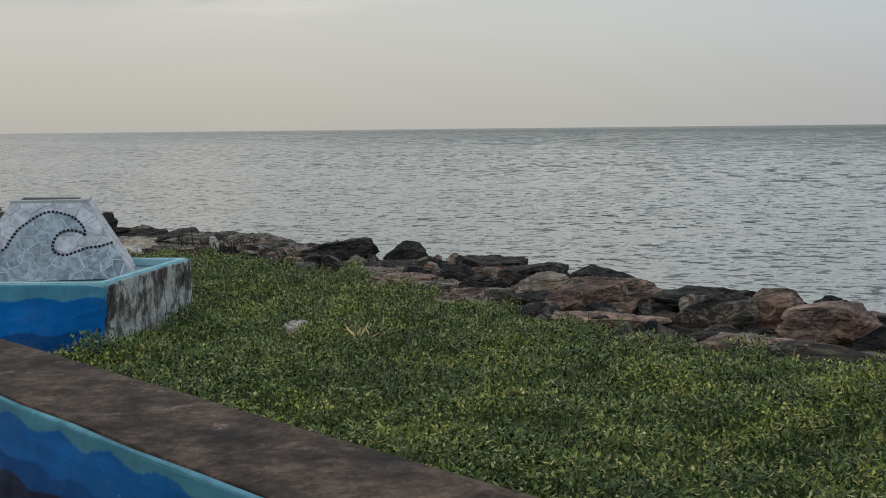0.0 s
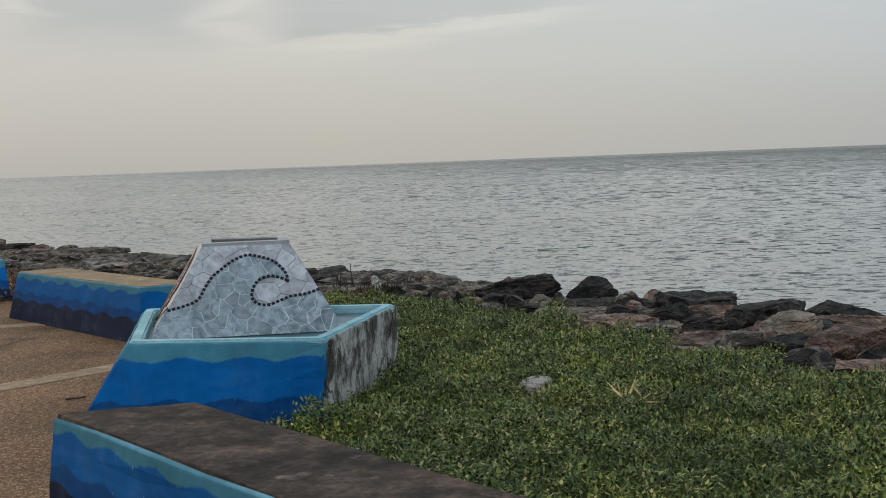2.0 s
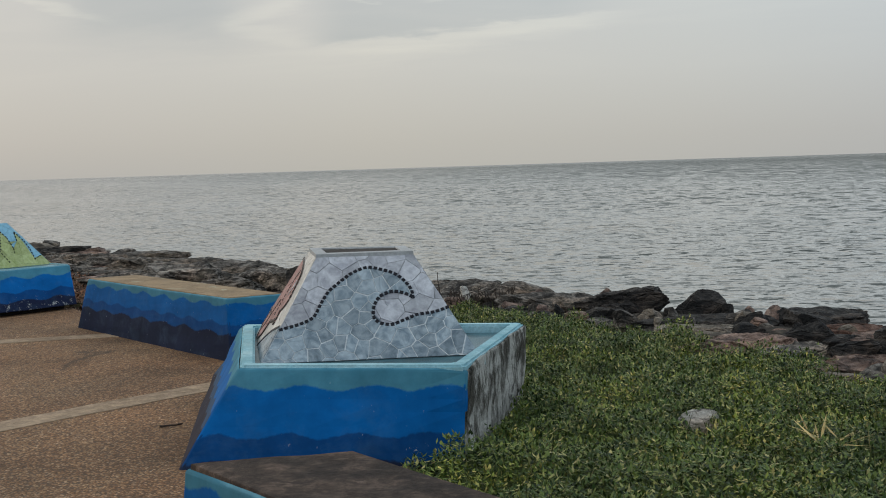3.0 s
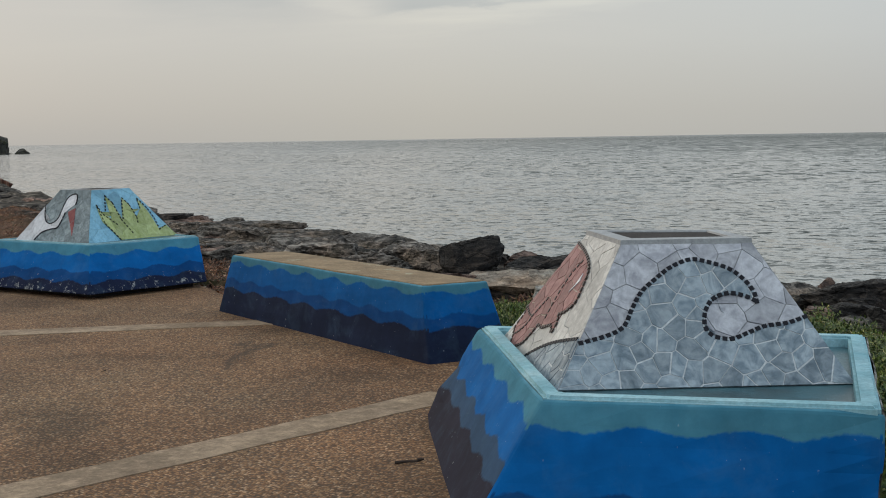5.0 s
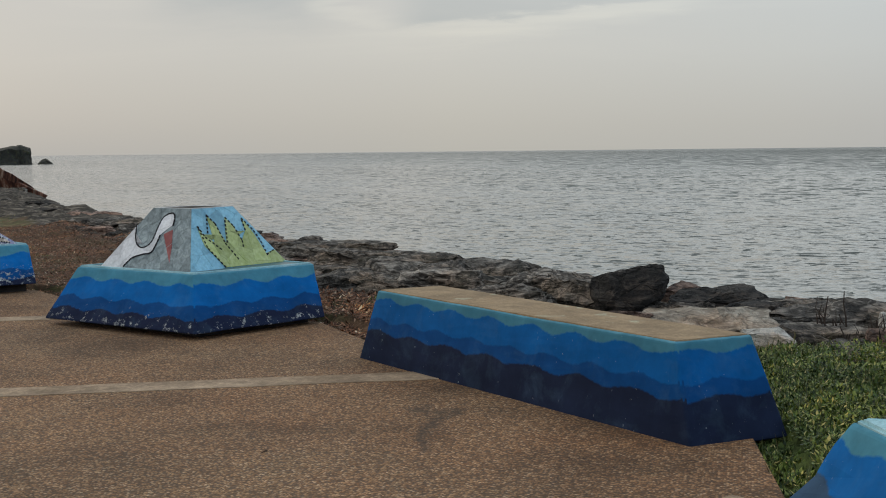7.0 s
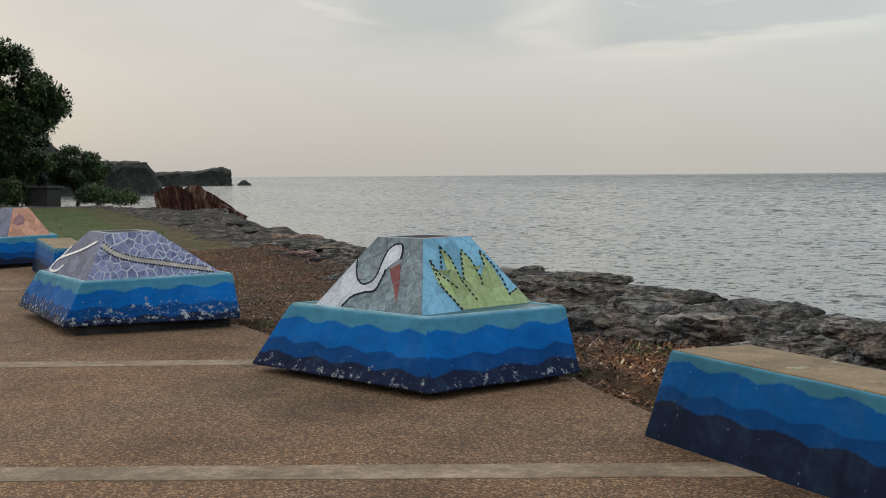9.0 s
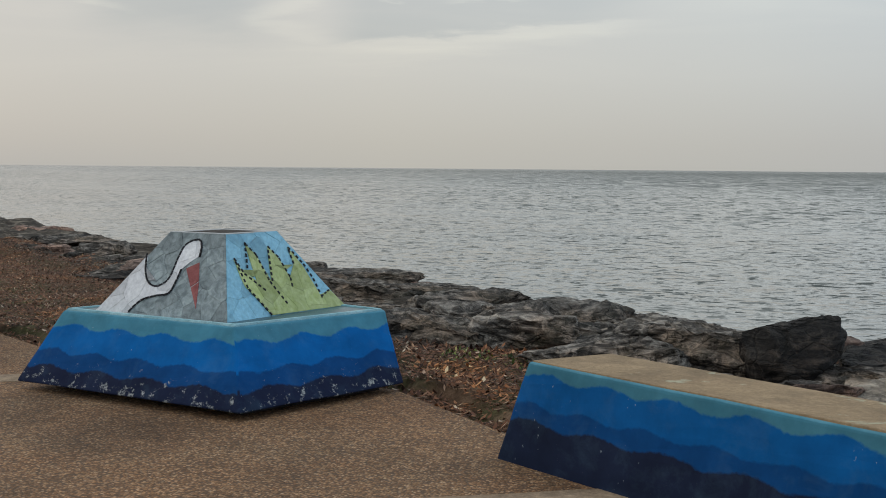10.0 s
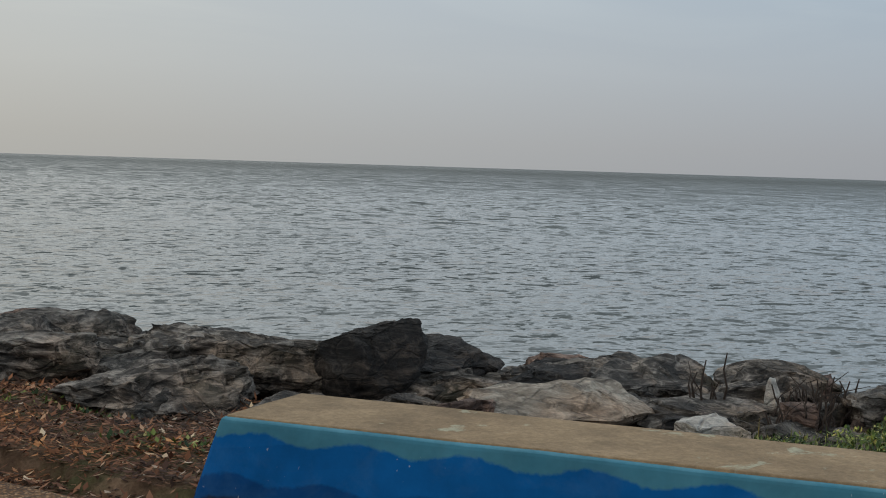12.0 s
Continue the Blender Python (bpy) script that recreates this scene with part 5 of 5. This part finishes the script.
def leaves(name, centers, length, width, tilt, mat, label, category, rng, fold=0.25, kind="stuff", parent=None):
    """Small folded leaves, each two triangles pairs, at the given centres, as one mesh."""
    n = len(centers)
    yaw, pit = rng.uniform(0, 2 * np.pi, n), rng.normal(*tilt, n)
    L, W = length * rng.uniform(0.6, 1.3, n), width * rng.uniform(0.6, 1.3, n)
    d = np.stack([np.cos(yaw) * np.cos(pit), np.sin(yaw) * np.cos(pit), np.sin(pit)], 1)
    s = np.stack([-np.sin(yaw), np.cos(yaw), np.zeros(n)], 1)
    up = np.cross(d, s)
    c = np.asarray(centers)
    v = np.stack([c, c + d * (L * 0.5)[:, None] + (s - up * fold) * (W * 0.5)[:, None], c + d * L[:, None], c + d * (L * 0.5)[:, None] - (s + up * fold) * (W * 0.5)[:, None]], 1)
    me = bpy.data.meshes.new(name)
    me.vertices.add(4 * n)
    me.vertices.foreach_set("co", v.astype(np.float32).ravel())
    idx = np.arange(n)[:, None] * 4
    tri = np.concatenate([idx + [0, 1, 2], idx + [0, 2, 3]], 1).reshape(-1)
    me.loops.add(len(tri))
    me.loops.foreach_set("vertex_index", tri.astype(np.int32))
    me.polygons.add(2 * n)
    me.polygons.foreach_set("loop_start", np.arange(0, len(tri), 3, dtype=np.int32))
    me.update(calc_edges=True)
    me.materials.append(mat)
    ob = new(name, me)
    if parent is not None:
        ob.parent = parent
        return tagged(ob, label, kind=kind)
    return tagged(ob, label, category, kind=kind)


def inside(poly, x, y):
    hit = np.zeros(len(x), bool)
    for i in range(len(poly)):
        (x0, y0), (x1, y1) = poly[i - 1], poly[i]
        hit ^= ((y0 > y) != (y1 > y)) & (x < (x1 - x0) * (y - y0) / (y1 - y0 + 1e-12) + x0)
    return hit


def ground_z(x, y):
    return np.array([height(*uv_of(a, b)) for a, b in zip(x, y)])


rng = np.random.default_rng(7)
SOLIDS = [plaza_poly, [(-3.95, 8.2), (-2.42, 8.36), (-2.28, 10.1), (-4.57, 10.12)], [(-3.2, 6.5), (0.15, 3.4), (0.66, 3.88), (-2.5, 6.74)], [(-7.2, 13.4), (-4.85, 11.4), (-4.5, 11.95), (-6.7, 13.9)]]


def spread(n, u0, u1, v0, over):
    u = rng.uniform(u0, u1, n)
    lim = np.interp(u, *zip(*ROCK_FROM)) + over
    v = v0 + rng.uniform(0, 1, n) * (np.max(lim) - v0)
    keep = v < lim + 0.18 * np.sin(u * 5.1) + 0.12 * np.sin(u * 13.7)
    u, v = u[keep], v[keep]
    x, y = xy_of(u, v)
    ok = np.ones(len(x), bool)
    for poly in SOLIDS:
        ok &= ~inside(poly, x, y)
    return x[ok], y[ok]


def weed_carpet():
    x, y = spread(84000, -3.0, 13.6, 1.2, 0.05)
    z = ground_z(x, y)
    tall = np.array([0.085 + 0.06 * noise.noise(Vector((a * 1.3, b * 1.3, 9))) + 0.10 * noise.noise(Vector((a * 3.4, b * 3.4, 2))) + 0.05 * noise.noise(Vector((a * 9, b * 9, 5))) for a, b in zip(x, y)])
    tall *= np.clip((x + 4.62) / 0.7, 0.1, 1.0)
    per = 8
    n = len(x)
    c = np.repeat(np.stack([x, y, z], 1), per, 0)
    r = rng.uniform(0.0, 0.045, n * per)
    a = rng.uniform(0, 2 * np.pi, n * per)
    c[:, 0] += r * np.cos(a)
    c[:, 1] += r * np.sin(a)
    c[:, 2] += np.repeat(np.maximum(tall, 0.015), per) * rng.uniform(0.2, 1.15, n * per)
    leaves("weed_carpet", c, 0.034, 0.015, (0.40, 0.5), M_WEED, "dense low green weeds covering the verge", "weeds", rng)
    k = rng.choice(n, 9000, replace=False)
    g = np.stack([x[k], y[k], z[k] + 0.01], 1)
    leaves("grass_blades", g, 0.13, 0.006, (1.05, 0.3), M_BLADE, "thin grass blades among the weeds", "grass", rng, 0.1)


weed_carpet()
M_STRAW = mat_leaf("straw_blades", [(0.0, (0.22, 0.17, 0.09)), (1.0, (0.46, 0.38, 0.22))], 0.8)
tuft = np.stack([rng.normal(-0.70, 0.05, 16), rng.normal(8.55, 0.05, 16), rng.uniform(0.08, 0.13, 16)], 1)
leaves("dry_grass_tuft", tuft, 0.20, 0.016, (0.15, 0.25), M_STRAW, "pale dry grass tuft lying on the weeds", "grass", rng, kind="")
x, y = spread(170000, 14.0, 32.0, 1.6, 0.45)
leaves("leaf_litter", np.stack([x, y, ground_z(x, y) + rng.uniform(0.0, 0.035, len(x))], 1), 0.055, 0.014, (0.0, 0.25), M_LITTER, "brown dry leaf litter behind the paving", "leaf litter", rng)
x, y = spread(11000, 14.0, 20.5, 2.2, 0.4)
leaves("fallen_leaves", np.stack([x, y, ground_z(x, y) + rng.uniform(0.02, 0.05, len(x))], 1), 0.060, 0.026, (0.15, 0.35), M_LITTER, "larger curled dry leaves on the litter", "leaf litter", rng)
x, y = spread(110000, 21, 66, -14.0, 0.15)
k = np.array([noise.noise(Vector((a * 0.8, b * 0.8, 7))) + noise.noise(Vector((a * 2.6, b * 2.6, 3))) * 0.5 > (0.16 if math.hypot(a + 10.5, b - 17.0) < 6.0 else -0.12 if math.hypot(a + 10.5, b - 17.0) < 12.0 else -0.35) for a, b in zip(x, y)])
x, y = x[k], y[k]
leaves("meadow_grass", np.stack([x, y, ground_z(x, y)], 1), 0.045, 0.014, (0.30, 0.30), M_MEADOW, "short green grass on the bank", "grass", rng)
x, y = spread(5000, 14.0, 20.0, 4.4, 0.3)
k = np.array([noise.noise(Vector((a * 1.7, b * 1.7, 4))) > 0.3 for a, b in zip(x, y)])
leaves("weed_tufts", np.stack([x, y, ground_z(x, y) + 0.03], 1)[k], 0.045, 0.02, (0.5, 0.4), M_WEED, "small weed tufts at the foot of the rocks", "weeds", rng)

M_TWIG = mat_concrete("dry_stem_bark", (0.035, 0.026, 0.022), (0.07, 0.052, 0.042), (0.015, 0.012, 0.01), 0.4, 8.0)


def tube(bm, pts, r0, r1, sides=5):
    rings = []
    for i, p in enumerate(pts):
        e = (pts[min(i + 1, len(pts) - 1)] - pts[max(i - 1, 0)]).normalized()
        s = e.orthogonal().normalized()
        t = e.cross(s)
        r = r0 + (r1 - r0) * i / (len(pts) - 1)
        rings.append([bm.verts.new(p + (s * math.cos(a) + t * math.sin(a)) * r) for a in [2 * math.pi * k / sides for k in range(sides)]])
    for A, B in zip(rings, rings[1:]):
        for k in range(sides):
            bm.faces.new((A[k], A[(k + 1) % sides], B[(k + 1) % sides], B[k]))
    bm.faces.new(rings[0][::-1]), bm.faces.new(rings[-1])


def dry_stems(x, y, wide, high, count, seed):
    rnd = random.Random(seed)
    root = thing("dry_shrub", (x, y, 0.0), "leafless dry shrub stems among the rocks", "shrub", "dry shrubs")
    for _ in range(count):
        bm = bmesh.new()
        p = Vector((rnd.uniform(-wide, wide) / 2, rnd.uniform(-wide, wide) / 3, -0.05))
        d = Vector((rnd.gauss(0, 0.22), rnd.gauss(0, 0.22), 1)).normalized()
        h = high * rnd.uniform(0.45, 1.0)
        pts = [p + d * h * k / 4 + Vector((rnd.gauss(0, 0.008), rnd.gauss(0, 0.008), 0)) for k in range(5)]
        tube(bm, pts, 0.010, 0.004)
        if rnd.random() < 0.5:
            q = pts[2]
            tube(bm, [q, q + Vector((rnd.gauss(0, 0.06), rnd.gauss(0, 0.06), 0.09)), q + Vector((rnd.gauss(0, 0.09), rnd.gauss(0, 0.09), 0.17))], 0.005, 0.002)
        part("stem", bm, M_TWIG, root)


dry_stems(-3.95, 15.1, 0.30, 0.42, 9, 1)
dry_stems(-3.65, 14.65, 0.50, 0.30, 26, 2)
dry_stems(-3.2, 15.0, 0.35, 0.26, 12, 3)
for x, y, s, a in ((-4.38, 9.17, 1, 0.3), (-6.9, 10.9, 0.35, 1.2), (-8.3, 11.6, 0.3, 2.2)):
    bm = bmesh.new()
    tube(bm, [Vector((-0.07, 0.0, 0.008)), Vector((-0.02, 0.005, 0.010)), Vector((0.03, -0.012, 0.014)), Vector((0.06, 0.025, 0.012)), Vector((0.035, 0.05, 0.008))], 0.007, 0.004)
    ob = solid("twig", bm, M_TWIG, "short dark dry twig lying on the paving", "twig", "twigs on the paving")
    ob.matrix_world = pose(x, y, 0, 0, 0, math.degrees(a)) @ Matrix.Diagonal((s, s, s, 1))


def tree(x, y, high, spread_r, crown_z, crown_h, count, leaf, seed, label, name="tree"):
    rnd = random.Random(seed)
    root = thing(name, (x, y, 0), label, "tree", "shore trees")
    bm = bmesh.new()
    r = high * 0.03
    trunk = [Vector((rnd.gauss(0, 0.08) * k, rnd.gauss(0, 0.08) * k, -0.2 + k * crown_z / 4)) for k in range(5)]
    tube(bm, trunk, r, r * 0.6, 8)
    tips = []
    for k in range(11):
        a = k * 2.4 + rnd.uniform(-0.3, 0.3)
        start = trunk[rnd.choice((2, 3, 4))]
        end = Vector((math.cos(a) * spread_r * rnd.uniform(0.4, 0.8), math.sin(a) * spread_r * rnd.uniform(0.4, 0.8), crown_z + crown_h * rnd.uniform(-0.35, 0.7)))
        tube(bm, [start, (start + end) / 2 + Vector((0, 0, rnd.uniform(0, 0.4))), end], r * 0.45, r * 0.12, 6)
        tips.append(end)
    part("trunk", bm, M_TWIG, root, "dark trunk with spreading limbs")
    g = np.random.default_rng(seed)
    clumps = [np.array(t) for t in tips]
    while len(clumps) < 80:
        p = g.normal(0, 1, 3)
        p /= np.linalg.norm(p)
        clumps.append(np.array((p[0] * spread_r * g.uniform(0.55, 0.95), p[1] * spread_r * g.uniform(0.55, 0.95), crown_z + crown_h * (0.2 + 0.8 * p[2] * g.uniform(0.6, 0.95)))))
    pick = g.integers(0, len(clumps), count)
    off = g.normal(0, 1, (count, 3))
    off /= np.linalg.norm(off, axis=1)[:, None]
    c = np.array(clumps)[pick] + off * g.uniform(0.3, 1.0, (count, 1)) * spread_r * np.array((0.21, 0.21, 0.17)) * g.uniform(0.7, 1.2, len(clumps))[pick][:, None]
    c = c[c[:, 2] > 0.1]
    leaves("crown", c, leaf, leaf * 0.6, (0.0, 0.7), M_CROWN, "dense dark green foliage", "", g, kind="", parent=root)


tree(-49.9, 51.4, 8.2, 4.0, 4.2, 4.2, 75000, 0.24, 71, "large dense dark green tree near the shore")
tree(-51.8, 60.2, 3.4, 1.9, 1.6, 1.6, 20000, 0.16, 72, "small rounded dark green tree by the shore")
tree(-55.5, 58.0, 5.5, 3.0, 2.4, 3.0, 24000, 0.22, 73, "broad dark green tree behind the bank")
tree(-53.6, 57.2, 4.6, 2.6, 2.0, 2.4, 20000, 0.22, 77, "rounded dark green tree behind the hut")
tree(-47.0, 56.0, 1.2, 1.1, 0.4, 0.7, 3500, 0.15, 74, "low green shrub beside the hut", "shrub")
tree(-44.6, 55.4, 0.9, 0.9, 0.3, 0.5, 2600, 0.13, 75, "low green shrub on the bank", "shrub")
tree(-50.5, 53.4, 1.6, 1.4, 0.5, 0.9, 4000, 0.16, 76, "low green shrub under the tree", "shrub")
